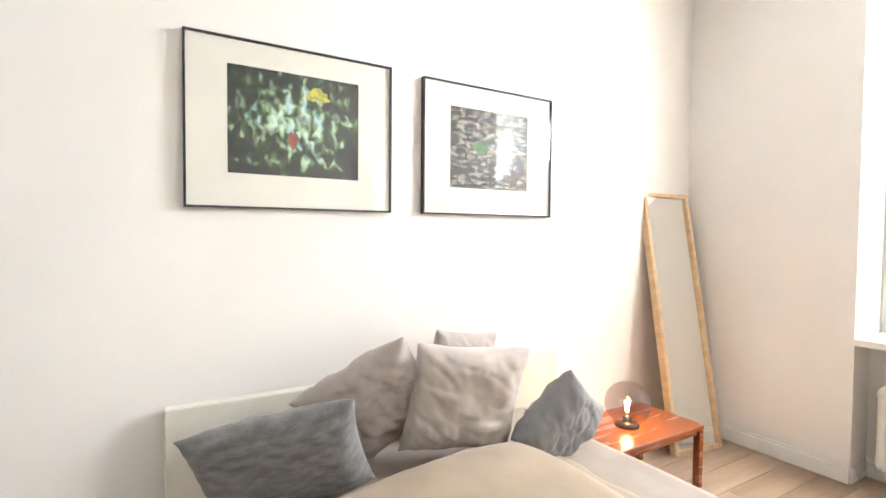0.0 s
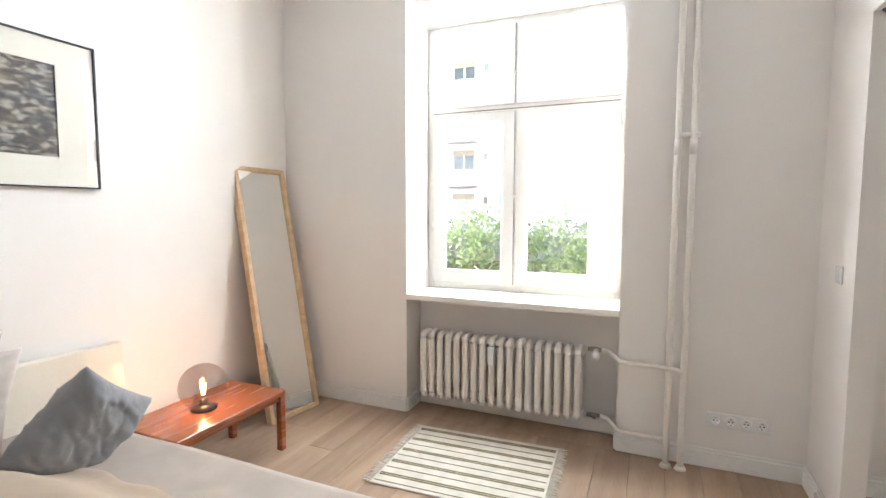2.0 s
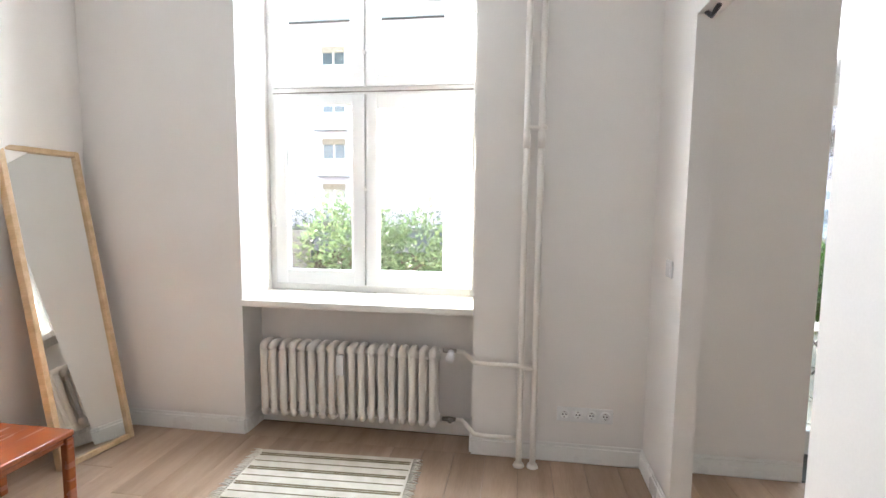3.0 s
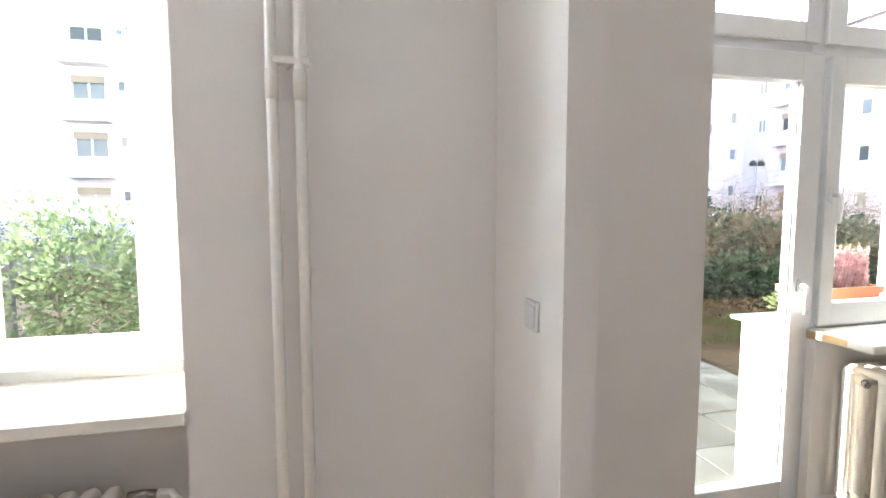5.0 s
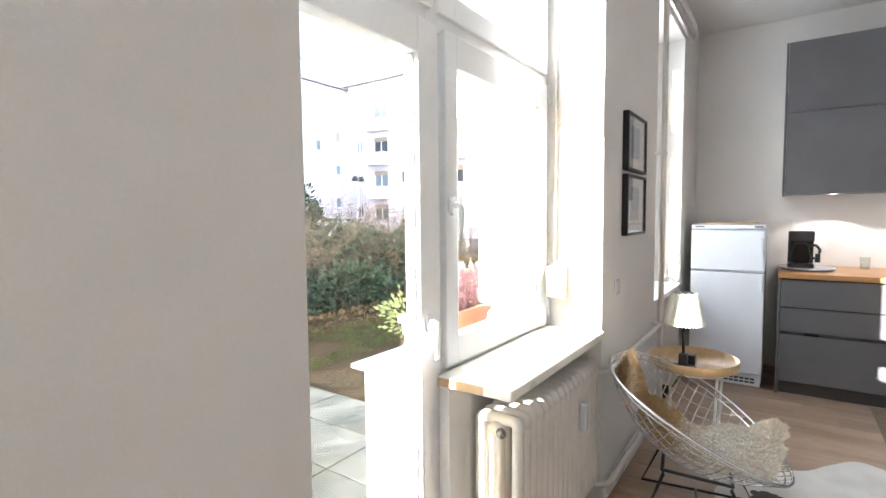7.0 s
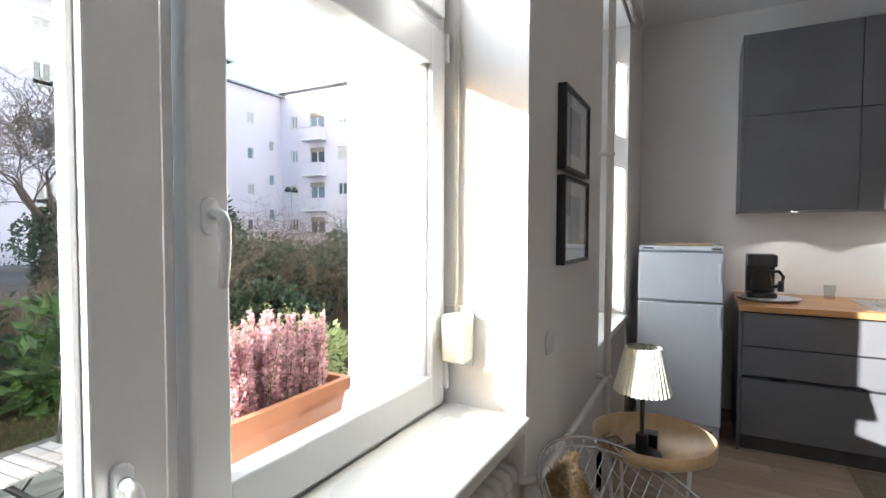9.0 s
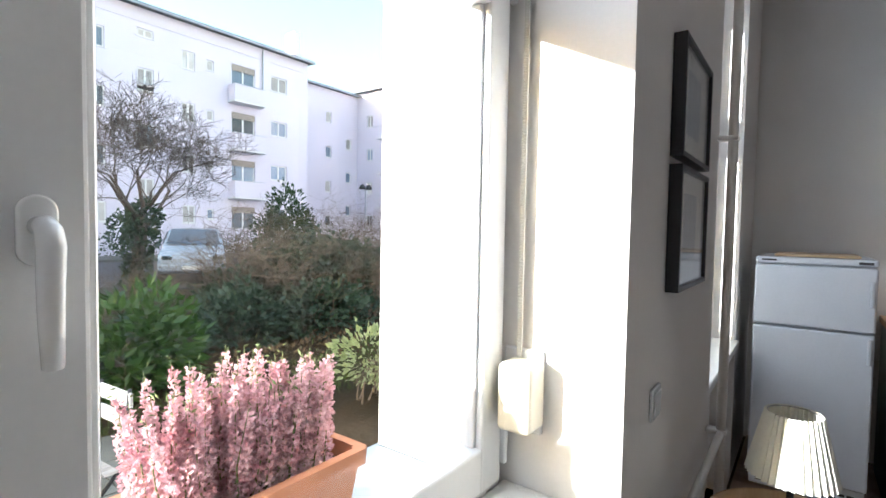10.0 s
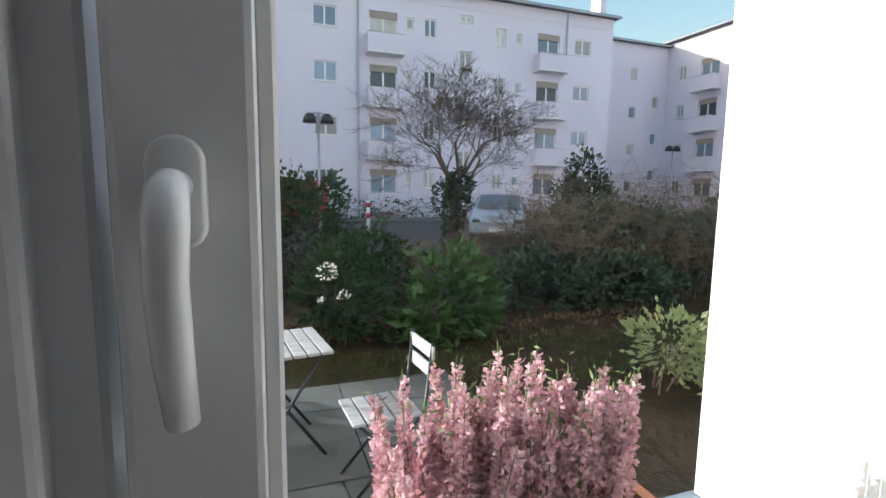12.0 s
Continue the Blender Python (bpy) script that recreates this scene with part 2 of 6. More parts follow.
FUR = mat("cream_wool", (0.80, 0.73, 0.60), (0.66, 0.54, 0.37), 1.0, scale=3.0, fine=60, bump=1.0, spread=0.2, sheen=0.4, dist=0.02)
FURT = mat("tan_wool", (0.62, 0.43, 0.20), (0.42, 0.26, 0.10), 1.0, scale=3.0, fine=60, bump=1.0, spread=0.2, sheen=0.4, dist=0.02)
STUCCO = mat("lilac_grey_render", (0.74, 0.70, 0.79), (0.68, 0.64, 0.73), 0.9, scale=0.25, fine=9, bump=0.2, spread=0.2, dist=0.02)
TERRA = mat("terracotta", (0.50, 0.22, 0.11), (0.42, 0.17, 0.08), 0.75, scale=5, fine=90, bump=0.08, dist=0.003)
SLAB = mat("concrete_slab", (0.12, 0.12, 0.108), (0.065, 0.066, 0.056), 0.9, scale=2.5, fine=60, bump=0.25, spread=0.25, rand=0.12, dist=0.006)
ASPH = mat("asphalt", (0.06, 0.06, 0.065), (0.045, 0.045, 0.05), 0.85, scale=0.7, fine=60, bump=0.3, dist=0.01)
SOIL = mat("leaf_litter_soil", (0.018, 0.016, 0.009), (0.06, 0.04, 0.023), 0.95, spec=0.1, scale=2.2, fine=14, bump=0.4, spread=0.25, dist=0.05)
LEAFD = mat("dark_evergreen_leaf", (0.010, 0.027, 0.010), (0.04, 0.08, 0.026), 0.55, spec=0.2, scale=1.5, fine=20, bump=0.05, spread=0.3, dist=0.004)
LEAFL = mat("laurel_leaf", (0.018, 0.055, 0.011), (0.085, 0.165, 0.03), 0.35, spec=0.5, scale=1.5, fine=20, bump=0.05, spread=0.3, dist=0.004)
LEAFY = mat("yellow_green_leaf", (0.22, 0.28, 0.10), (0.40, 0.43, 0.22), 0.45, scale=2, fine=20, bump=0.05, spread=0.3, dist=0.004)
IVY = mat("ivy_leaf", (0.012, 0.033, 0.018), (0.062, 0.10, 0.055), 0.4, spec=0.45, scale=1.5, fine=20, bump=0.05, spread=0.3, dist=0.004)
TWIG = mat("dry_twig", (0.085, 0.062, 0.047), (0.21, 0.165, 0.125), 0.9, spec=0.15, scale=1.2, fine=30, bump=0.3, spread=0.25, dist=0.01)
BARK = mat("grey_bark", (0.06, 0.048, 0.04), (0.12, 0.095, 0.078), 0.95, scale=5, fine=40, bump=0.7, stretch=(1, 1, 0.3), dist=0.03)
GRASS = mat("winter_grass", (0.05, 0.085, 0.02), (0.10, 0.11, 0.045), 0.8, spec=0.1, scale=2, fine=20, bump=0.1, spread=0.3)
HEATH = mat("pink_heather_flower", (0.45, 0.19, 0.23), (0.86, 0.63, 0.63), 0.8, scale=20, fine=110, bump=0.1, spread=0.25)
HEATHG = mat("heather_green", (0.12, 0.17, 0.05), (0.20, 0.22, 0.08), 0.8, scale=10, fine=60, bump=0.1)
WOODG = mat("weathered_white_slats", (0.46, 0.44, 0.42), (0.27, 0.25, 0.24), 0.7, scale=5, fine=50, bump=0.2, spread=0.25, stretch=(1, 6, 6), dist=0.003)
FENCE = mat("grey_wood_fence", (0.21, 0.205, 0.22), (0.16, 0.155, 0.17), 0.8, scale=2, fine=30, bump=0.2, stretch=(1, 1, 6))
DARKGL = mat("dark_window_glass", (0.05, 0.06, 0.075), (0.10, 0.12, 0.15), 0.06, scale=0.5, fine=3, bump=0.0, spread=0.3, rand=0.5)
# The sky's reflection in these panes is put into the base colour.
SKYGL = mat("window_glass_painted_sky", (0.17, 0.23, 0.31), (0.30, 0.36, 0.44), 0.05, scale=0.5, fine=3, bump=0.0, spread=0.3, rand=0.4)
HEDGEP = mat("pale_hedge_leaf", (0.085, 0.14, 0.06), (0.21, 0.265, 0.14), 0.5, scale=1.5, fine=20, bump=0.05, spread=0.3, dist=0.004)
BOXB = mat("beige_shutter_box", (0.36, 0.31, 0.27), (0.30, 0.26, 0.22), 0.7, bump=0.05)
TILEW = mat("white_sill_paint", (0.80, 0.79, 0.78), (0.70, 0.69, 0.68), 0.7, bump=0.05)
CURT = mat("net_curtain", (0.55, 0.53, 0.50), (0.42, 0.40, 0.38), 0.9, scale=1.5, fine=20, bump=0.1, rand=0.3)
ZINC = mat("zinc_sheet", (0.42, 0.45, 0.48), (0.34, 0.37, 0.40), 0.4, 0.6, scale=2, fine=40, bump=0.05)
ROOF = mat("dark_roof_felt", (0.10, 0.11, 0.10), (0.07, 0.08, 0.075), 0.8, scale=1, fine=20, bump=0.2)
CARW = mat("silver_blue_car_paint", (0.40, 0.45, 0.52), (0.35, 0.40, 0.47), 0.25, 0.0, scale=1, fine=40, bump=0.0, coat=0.6)
CARD = mat("teal_car_paint", (0.10, 0.27, 0.29), (0.08, 0.22, 0.25), 0.25, 0.1, scale=1, fine=40, bump=0.0, coat=0.6)
CARR = mat("red_van_paint", (0.50, 0.02, 0.02), (0.42, 0.015, 0.015), 0.3, 0.0, scale=1, fine=40, bump=0.0, coat=0.5)
RUBBER = mat("tyre_rubber", (0.02, 0.02, 0.02), (0.03, 0.03, 0.03), 0.8, fine=60, bump=0.2)
REDP = mat("red_paint", (0.45, 0.03, 0.02), (0.38, 0.025, 0.02), 0.5)
OWNW = mat("white_outer_render", (0.72, 0.70, 0.68), (0.66, 0.64, 0.62), 0.9, scale=1.5, fine=60, bump=0.2)

for m, share in ((LEAFD, 0.3), (LEAFL, 0.35), (LEAFY, 0.35), (IVY, 0.3), (HEDGEP, 0.4), (GRASS, 0.3), (HEATH, 0.35)):
    leafy(m, share)

# ---- rooms: walls, floor, ceiling ----
H = 3.19
W1 = (1.03, 2.43)
D0, D1, D2 = 4.17, 4.94, 5.925
K0, K1 = 7.09, 8.27
bm = bmesh.new()
bx(bm, -0.2, 0, -0.1, W1[0], 0.6, H)
bx(bm, W1[0], 0.22, -0.1, W1[1], 0.6, 0.80)
bx(bm, W1[0], 0.0, 2.95, W1[1], 0.6, H)
bx(bm, W1[0], 0.30, 2.74, W1[1], 0.6, 2.95)
bx(bm, W1[1], 0, -0.1, D0, 0.6, H)
bx(bm, D1, 0.20, -0.1, D2, 0.60, 0.835)
bx(bm, D0, 0, 2.74, D2, 0.6, H)
bx(bm, D2, -0.028, -0.1, K0, 0.6, H)
bx(bm, D2 - 0.025, 0.345, 0.86, D2, 0.645, 2.74)
bx(bm, K0, 0.12, -0.1, K1, 0.6, 0.80)
bx(bm, K0, 0, 2.93, K1, 0.6, H)
bx(bm, K1, 0, -0.1, 9.4, 0.6, H)
setting("wall_window", bm, PAINT, "white painted outer wall with three window openings", "wall")
setting("wall_bed", B(-0.2, -4.9, -0.1, 0, -0.001, H), PAINT, "white painted wall behind the bed", "wall")
setting("wall_kitchen", B(9.08, -4.9, -0.1, 9.4, -0.001, H), PAINT, "white painted wall behind the kitchen", "wall")
setting("wall_back", B(0.001, -4.9, -0.1, 9.079, -4.7, H), PAINT, "plain white painted back wall", "wall")
bm = bmesh.new()
bx(bm, 3.37, -0.48, -0.1, 3.46, -0.001, H)
bx(bm, 3.37, -1.45, 2.215, 3.46, -0.481, H)
bx(bm, 3.37, -4.699, -0.1, 3.46, -1.451, H)
setting("wall_partition", bm, PAINT, "white painted partition wall with a tall doorway", "wall")
setting("ceiling", B(-0.2, -4.9, H + 0.001, 9.4, 0.6, H + 0.2), CEIL, "white painted ceiling")
floor = setting("floor", B(-0.2, -4.9, -0.12, 9.4, -0.0, -0.012), JOINT, "pale oiled oak plank floor")
setting("floor_door", B(D0 + 0.001, 0.001, -0.12, D1 - 0.001, 0.6, 0.0), SLAB, "pale stone door threshold", "floor")

# skirting with a stepped top
def skirting(segs):
    bm = bmesh.new()
    for x0, y0, x1, y1 in segs:
        bx(bm, x0, y0, 0.0, x1, y1, 0.088, 0.003)
        dx, dy = (0.005, 0.0) if abs(x1 - x0) < abs(y1 - y0) else (0.0, 0.005)
        bx(bm, x0 + dx, y0 + dy, 0.086, x1 - dx, y1 - dy, 0.108, 0.004)
    return bm


S = 0.018
setting("baseboard", skirting([(0.001, -S, W1[0], -0.001), (W1[1], -S, 3.368, -0.001), (W1[0], 0.20, W1[1], 0.218), (3.462, -S, D0 - 0.01, -0.001), (D2 + 0.005, -0.028 - S, K0, -0.029),
    (0.001, -4.69, S, -S - 0.001), (3.368 - S, -0.48, 3.368, -S - 0.001), (3.368 - S, -4.69, 3.368, -1.46), (3.462, -0.48, 3.462 + S, -S - 0.001), (3.462, -4.69, 3.462 + S, -1.46),
    (D1 + 0.005, 0.182, D2 - 0.005, 0.198), (W1[0] - 0.001, 0.0, W1[0] + 0.014, 0.199), (W1[1] - 0.014, 0.0, W1[1] + 0.001, 0.199)]),
    LACQ, "white stepped wooden skirting board", "baseboard")


# ---- windows ----
def sash(parent, x0, x1, z0, z1, y0, y1, wl, wr, wb, wt, name="sash", label=""):
    """A glazed leaf: four rails and a pane."""
    bm = bmesh.new()
    b = 0.006
    bx(bm, x0, y0, z0, x0 + wl, y1, z1, b, 2)
    bx(bm, x1 - wr, y0, z0, x1, y1, z1, b, 2)
    bx(bm, x0 + wl - 0.004, y0 + 0.001, z0, x1 - wr + 0.004, y1 - 0.001, z0 + wb, b, 2)
    bx(bm, x0 + wl - 0.004, y0 + 0.001, z1 - wt, x1 - wr + 0.004, y1 - 0.001, z1, b, 2)
    ym = (y0 + y1) / 2
    for u0, u1, v0, v1 in ((x0 + wl - 0.002, x0 + wl + 0.012, z0 + wb, z1 - wt), (x1 - wr - 0.012, x1 - wr + 0.002, z0 + wb, z1 - wt)):
        bx(bm, u0, ym - 0.014, v0, u1, ym + 0.014, v1, 0.003)
    leaf = part(name, bm, PVC, parent, label)
    pane = part("pane", B(x0 + wl - 0.003, ym - 0.003, z0 + wb - 0.003, x1 - wr + 0.003, ym + 0.003, z1 - wt + 0.003), GLASS, leaf, "clear window pane")
    pane.visible_shadow = False
    return leaf


def rosette(x, y, z, r=0.0155, h=0.017):
    """A flat plate with round ends and a soft front edge."""
    bm = bmesh.new()
    rings = []
    for dy, k in ((0.0, 1.0), (-0.006, 1.0), (-0.009, 0.93), (-0.010, 0.80)):
        ring = []
        for q in range(32):
            a = 2 * math.pi * (q + 0.5) / 32
            ring.append(bm.verts.new((x + r * k * math.cos(a), y + dy, z + math.copysign(h, math.sin(a)) + r * k * math.sin(a))))
        rings.append(ring)
    for a, b in zip(rings, rings[1:]):
        for q in range(32):
            bm.faces.new((a[q], a[(q + 1) % 32], b[(q + 1) % 32], b[q]))
    bm.faces.new(rings[-1])
    bm.faces.new(rings[0][::-1])
    bmesh.ops.recalc_face_normals(bm, faces=bm.faces[:])
    return bm


def lever(parent, x, y, z, down=True, side=1):
    """A curved white window handle on its rosette, pointing down."""
    h = part("handle", rosette(x, y, z), PVC, parent, "curved white lever handle", True)
    pts = [(x, y - 0.008, z + 0.004), (x, y - 0.026, z + 0.004), (x, y - 0.036, z + 0.0), (x, y - 0.042, z - 0.014), (x - 0.001, y - 0.043, z - 0.045), (x, y - 0.040, z - 0.082), (x + 0.002, y - 0.034, z - 0.120)]
    part("lever", T(pts, [0.009, 0.0095, 0.0105, 0.011, 0.0105, 0.0098, 0.0085], 16), PVC, h, "", True)
    return h


w1 = tagged(new("window_1"), "white two-light wooden window with upper lights", "window", "", "structure")
bm = bmesh.new()
X0, X1 = W1
for a in ((X0, 0.84, X0 + 0.06, 2.74), (X1 - 0.06, 0.84, X1, 2.74), (X0 + 0.06, 0.84, X1 - 0.06, 0.90), (X0 + 0.06, 2.685, X1 - 0.06, 2.74), (X0 + 0.06, 2.10, X1 - 0.06, 2.17), (1.665, 0.90, 1.725, 2.10), (1.665, 2.17, 1.725, 2.685)):
    bx(bm, a[0], 0.37, a[1], a[2], 0.45, a[3], 0.004)
part("window_frame", bm, LACQ, w1)
for a in ((X0 + 0.045, 1.69, 0.885, 2.11, 0.085, 0.08, 0.10, 0.065), (1.70, X1 - 0.045, 0.885, 2.11, 0.075, 0.175, 0.105, 0.09), (X0 + 0.045, 1.69, 2.155, 2.70, 0.085, 0.078, 0.075, 0.06), (1.70, X1 - 0.045, 2.155, 2.70, 0.075, 0.175, 0.075, 0.06)):
    sash(w1, a[0], a[1], a[2], a[3], 0.345, 0.395, *a[4:])
bm = bmesh.new()
bx(bm, X0 + 0.05, 0.338, 2.118, X1 - 0.05, 0.3445, 2.126, 0.002)
part("rebate_line", bm, BRASSY, w1, "dark gap of the transom")
for z in (1.515, 2.36):
    part("espagnolette_knob", T([(1.695, 0.345, z), (1.695, 0.318, z)], 0.012, 10), LACQ, w1, "small white window catch", True)
for x, z in ((X0 + 0.045, 2.60), (X1 - 0.045, 2.60), (X0 + 0.045, 1.30), (X1 - 0.045, 1.30)):
    part("hinge", T([(x, 0.343, z - 0.035), (x, 0.343, z + 0.035)], 0.008, 8), LACQ, w1, "", True)
setting("window_sill_bedroom", B(X0 - 0.0, -0.022, 0.802, X1 + 0.0, 0.40, 0.842, 0.005, 2), SILLM, "thick white window sill board", "window sill")
setting("outer_sill_bedroom", B(X0 + 0.002, 0.452, 0.802, X1 - 0.002, 0.66, 0.83, 0.004), ZINC, "zinc outer window sill", "window sill")

w2 = tagged(new("window_2"), "white plastic balcony door and window with upper lights", "window", "", "structure")
bm = bmesh.new()
Y0, Y1 = 0.262, 0.34
for a in ((D0, 0.02, D0 + 0.055, 2.74), (4.905, 0.02, 4.985, 2.74), (D2 - 0.055, 0.837, D2, 2.74), (D0 + 0.055, 2.07, 4.905, 2.145), (4.975, 2.07, D2 - 0.055, 2.145), (D0 + 0.055, 2.68, 4.905, 2.74), (4.975, 2.68, D2 - 0.055, 2.74), (4.975, 0.837, D2 - 0.055, 0.90), (D0 + 0.055, 0.02, 4.905, 0.075)):
    bx(bm, a[0], Y0, a[1], a[2], Y1, a[3], 0.004)
part("window_frame", bm, PVC, w2)
door = sash(w2, D0 + 0.035, 4.956, 0.06, 2.085, 0.242, 0.305, 0.085, 0.116, 0.11, 0.12, "balcony_door", "white glazed balcony door, closed")
win = sash(w2, 4.996, D2 - 0.03, 0.885, 2.085, 0.242, 0.305, 0.078, 0.085, 0.105, 0.12, "sash", "white casement, closed")
sash(w2, D0 + 0.035, 4.925, 2.13, 2.70, 0.242, 0.305, 0.085, 0.085, 0.085, 0.07)
sash(w2, 4.962, D2 - 0.03, 2.13, 2.70, 0.242, 0.305, 0.10, 0.085, 0.085, 0.07)
lever(door, 4.880, 0.242, 1.075)
lever(win, 5.031, 0.242, 1.473)
bm = bmesh.new()
for z in (0.93, 1.99):
    bx(bm, D2 - 0.038, 0.228, z, D2 - 0.022, 0.243, z + 0.09, 0.003)
part("hinge", bm, PVC, w2, "white sash hinge covers")
bm = bx(bmesh.new(), D1 - 0.005, -0.045, 0.838, D2 + 0.0, 0.25, 0.876, 0.006, 2)
setting("window_sill_living", bm, SILLM, "deep white window sill board with raw wood end", "window sill")
setting("sill_end", B(D1 - 0.0075, 0.06, 0.842, D1 - 0.0052, 0.24, 0.872), ASH, "raw wooden end of the sill", "window sill")
setting("outer_sill_living", B(D1 - 0.02, 0.342, 0.836, D2 - 0.001, 0.66, 0.856, 0.004), ZINC, "zinc outer window sill", "window sill")

w3 = tagged(new("window_3"), "white casement window beside the kitchen", "window", "", "structure")
bm = bmesh.new()
for a in ((K0, 0.84, K0 + 0.06, 2.93), (K1 - 0.06, 0.84, K1, 2.93), (K0 + 0.06, 0.84, K1 - 0.06, 0.90), (K0 + 0.06, 2.86, K1 - 0.06, 2.93), (K0 + 0.06, 2.10, K1 - 0.06, 2.17), (7.65, 0.90, 7.71, 2.10), (7.65, 2.17, 7.71, 2.86)):
    bx(bm, a[0], 0.27, a[1], a[2], 0.34, a[3], 0.004)
part("window_frame", bm, PVC, w3)
# Right-hand stiles are widened to keep a sun strip off the kitchen wall.
for a in ((K0 + 0.045, 7.675, 0.885, 2.11), (7.685, K1 - 0.045, 0.885, 2.11), (K0 + 0.045, 7.675, 2.155, 2.875), (7.685, K1 - 0.045, 2.155, 2.875)):
    sash(w3, *a, 0.245, 0.30, 0.075, 0.075 if a[1] < 8 else 0.24, 0.09, 0.08)
setting("window_sill_kitchen", B(K0, -0.02, 0.802, K1, 0.268, 0.842, 0.005), SILLM, "white window sill board", "window sill")

# ---- bedroom ----
def pillow(name, w, h, thick, m, material, label, seed, crease=0.012):
    """A stuffed cushion with pinched corners and soft creases, its base at the lower edge."""
    n, rnd = 44, random.Random(seed)
    bm = bmesh.new()
    off = Vector((rnd.uniform(0, 50), rnd.uniform(0, 50), 0))
    grid = {}
    for side in (1, -1):
        for i in range(n + 1):
            for j in range(n + 1):
                u, v = 2 * i / n - 1, 2 * j / n - 1
                edge = i in (0, n) or j in (0, n)
                if edge and side == -1:
                    grid[side, i, j] = grid[1, i, j]
                    continue
                puff = max(0.0, (1 - u ** 4) * (1 - v ** 4)) ** 0.55
                pinch = 1 - 0.07 * (1 - abs(u) ** 2) * abs(v) ** 3
                pinch2 = 1 - 0.07 * (1 - abs(v) ** 2) * abs(u) ** 3
                p = Vector((u * w / 2 * pinch2, 0, v * h / 2 * pinch))
                q = Vector((u * 1.6 + v * 2.6, v * 1.1 - u * 0.5, side * 2)) + off
                fold = 1 - abs(noise.noise(q * 1.6)) * 2.2
                wr = noise.noise(Vector((u * 2.2, v * 2.2, side)) + off) * crease * 1.4 + noise.noise(Vector((u * 7 + v * 3, v * 5, side * 3)) + off) * crease * 0.55 + max(0, fold) ** 3 * crease * 0.8
                p.y = side * (thick / 2 * puff) + wr * (0.3 + puff) + 0.02 * noise.noise(Vector((u, v, 9)) + off)
                p.z += h / 2
                grid[side, i, j] = bm.verts.new(p)
    for side in (1, -1):
        for i in range(n):
            for j in range(n):
                f = [grid[side, i, j], grid[side, i + 1, j], grid[side, i + 1, j + 1], grid[side, i, j + 1]]
                bm.faces.new(f if side == -1 else f[::-1])
    ob = obj(name, bm, material, True)
    ob.matrix_basis = m
    return tagged(ob, label, "pillow", "pillows on the bed")


BT = 0.46
bed = thing("bed", "double bed with cream headboard and beige bedding, made loosely", "bed", at=(0, 0, 0))
part("headboard", B(0.022, -3.40, 0.0, 0.075, -1.36, 0.735, 0.006, 2), mat("cream_lacquer", (0.72, 0.69, 0.60), (0.68, 0.65, 0.56), 0.35, bump=0.03), bed, "cream lacquered headboard")
part("bed_frame", B(0.076, -3.22, 0.08, 2.10, -1.66, 0.24, 0.008, 2), LACQ, bed)
for x in (0.16, 2.02):
    for y in (-3.14, -1.74):
        part("leg", B(x - 0.03, y - 0.03, 0.0, x + 0.03, y + 0.03, 0.082, 0.004), LACQ, bed)
part("mattress", B(0.08, -3.20, 0.241, 2.09, -1.64, BT - 0.035, 0.03, 3), SHEET, bed)


def draped(x0, x1, y0, y1, zf, drop, n=(56, 56)):
    """A cloth over the bed: a top that follows zf and hanging sides."""
    bm = bmesh.new()
    rows = []
    for i in range(n[0] + 1):
        row = []
        for j in range(n[1] + 1):
            x, y = x0 + (x1 - x0) * i / n[0], y0 + (y1 - y0) * j / n[1]
            row.append(bm.verts.new((x, y, zf(x, y))))
        rows.append(row)
    for i in range(n[0]):
        for j in range(n[1]):
            bm.faces.new((rows[i][j], rows[i + 1][j], rows[i + 1][j + 1], rows[i][j + 1]))
    rim = [r[-1] for r in rows], rows[-1], [r[0] for r in rows]
    for k, (line, d) in enumerate(zip(rim, ((0, 1), (1, 0), (0, -1)))):
        prev = line
        for s in range(1, 6):
            cur = []
            for q, v in enumerate(line):
                o = math.sin(math.pi * min(1, s / 3) / 2) * 0.03 + 0.01 * math.sin(q * 0.7 + s * 0.4)
                cur.append(bm.verts.new((v.co.x + d[0] * o, v.co.y + d[1] * o, v.co.z - drop * (s / 5) ** 1.3)))
            for q in range(len(line) - 1):
                bm.faces.new((prev[q], prev[q + 1], cur[q + 1], cur[q]))
            prev = cur
    bmesh.ops.remove_doubles(bm, verts=bm.verts[:], dist=0.0005)
    return bm


def sheet_z(x, y):
    v = Vector((x * 2.3, y * 2.3, 1))
    return BT - 0.018 + 0.010 * noise.noise(v) + 0.006 * noise.noise(Vector((x * 3 + y * 7, y * 4, 3)))


def duvet_z(x, y):
    v = Vector((x * 1.7, y * 1.7, 5))
    side = min(1.0, max(0.0, (-1.93 - y) / 0.30))
    head = min(1.0, max(0.0, (x - 0.50) / 0.22))
    s = (side * side * (3 - 2 * side)) * (head * head * (3 - 2 * head))
    hump = 0.10 * math.exp(-((x - 0.95) / 0.55) ** 2 - ((y + 2.40) / 0.55) ** 2)
    return BT + 0.002 + s * (0.075 + hump + 0.018 * noise.noise(v) + 0.010 * noise.noise(v * 3.1) + 0.004 * noise.noise(Vector((x * 9 + y * 6, y * 8, 2))))


tagged(obj("bed_sheet", draped(0.09, 2.095, -3.205, -1.625, sheet_z, 0.30), SHEET, True), "taupe cotton bed sheet drawn over the mattress", "bed sheet")
tagged(obj("duvet", draped(0.46, 2.11, -3.215, -1.93, duvet_z, 0.03), BEIGE, True), "beige cotton duvet, humped and creased, on the bed", "duvet")


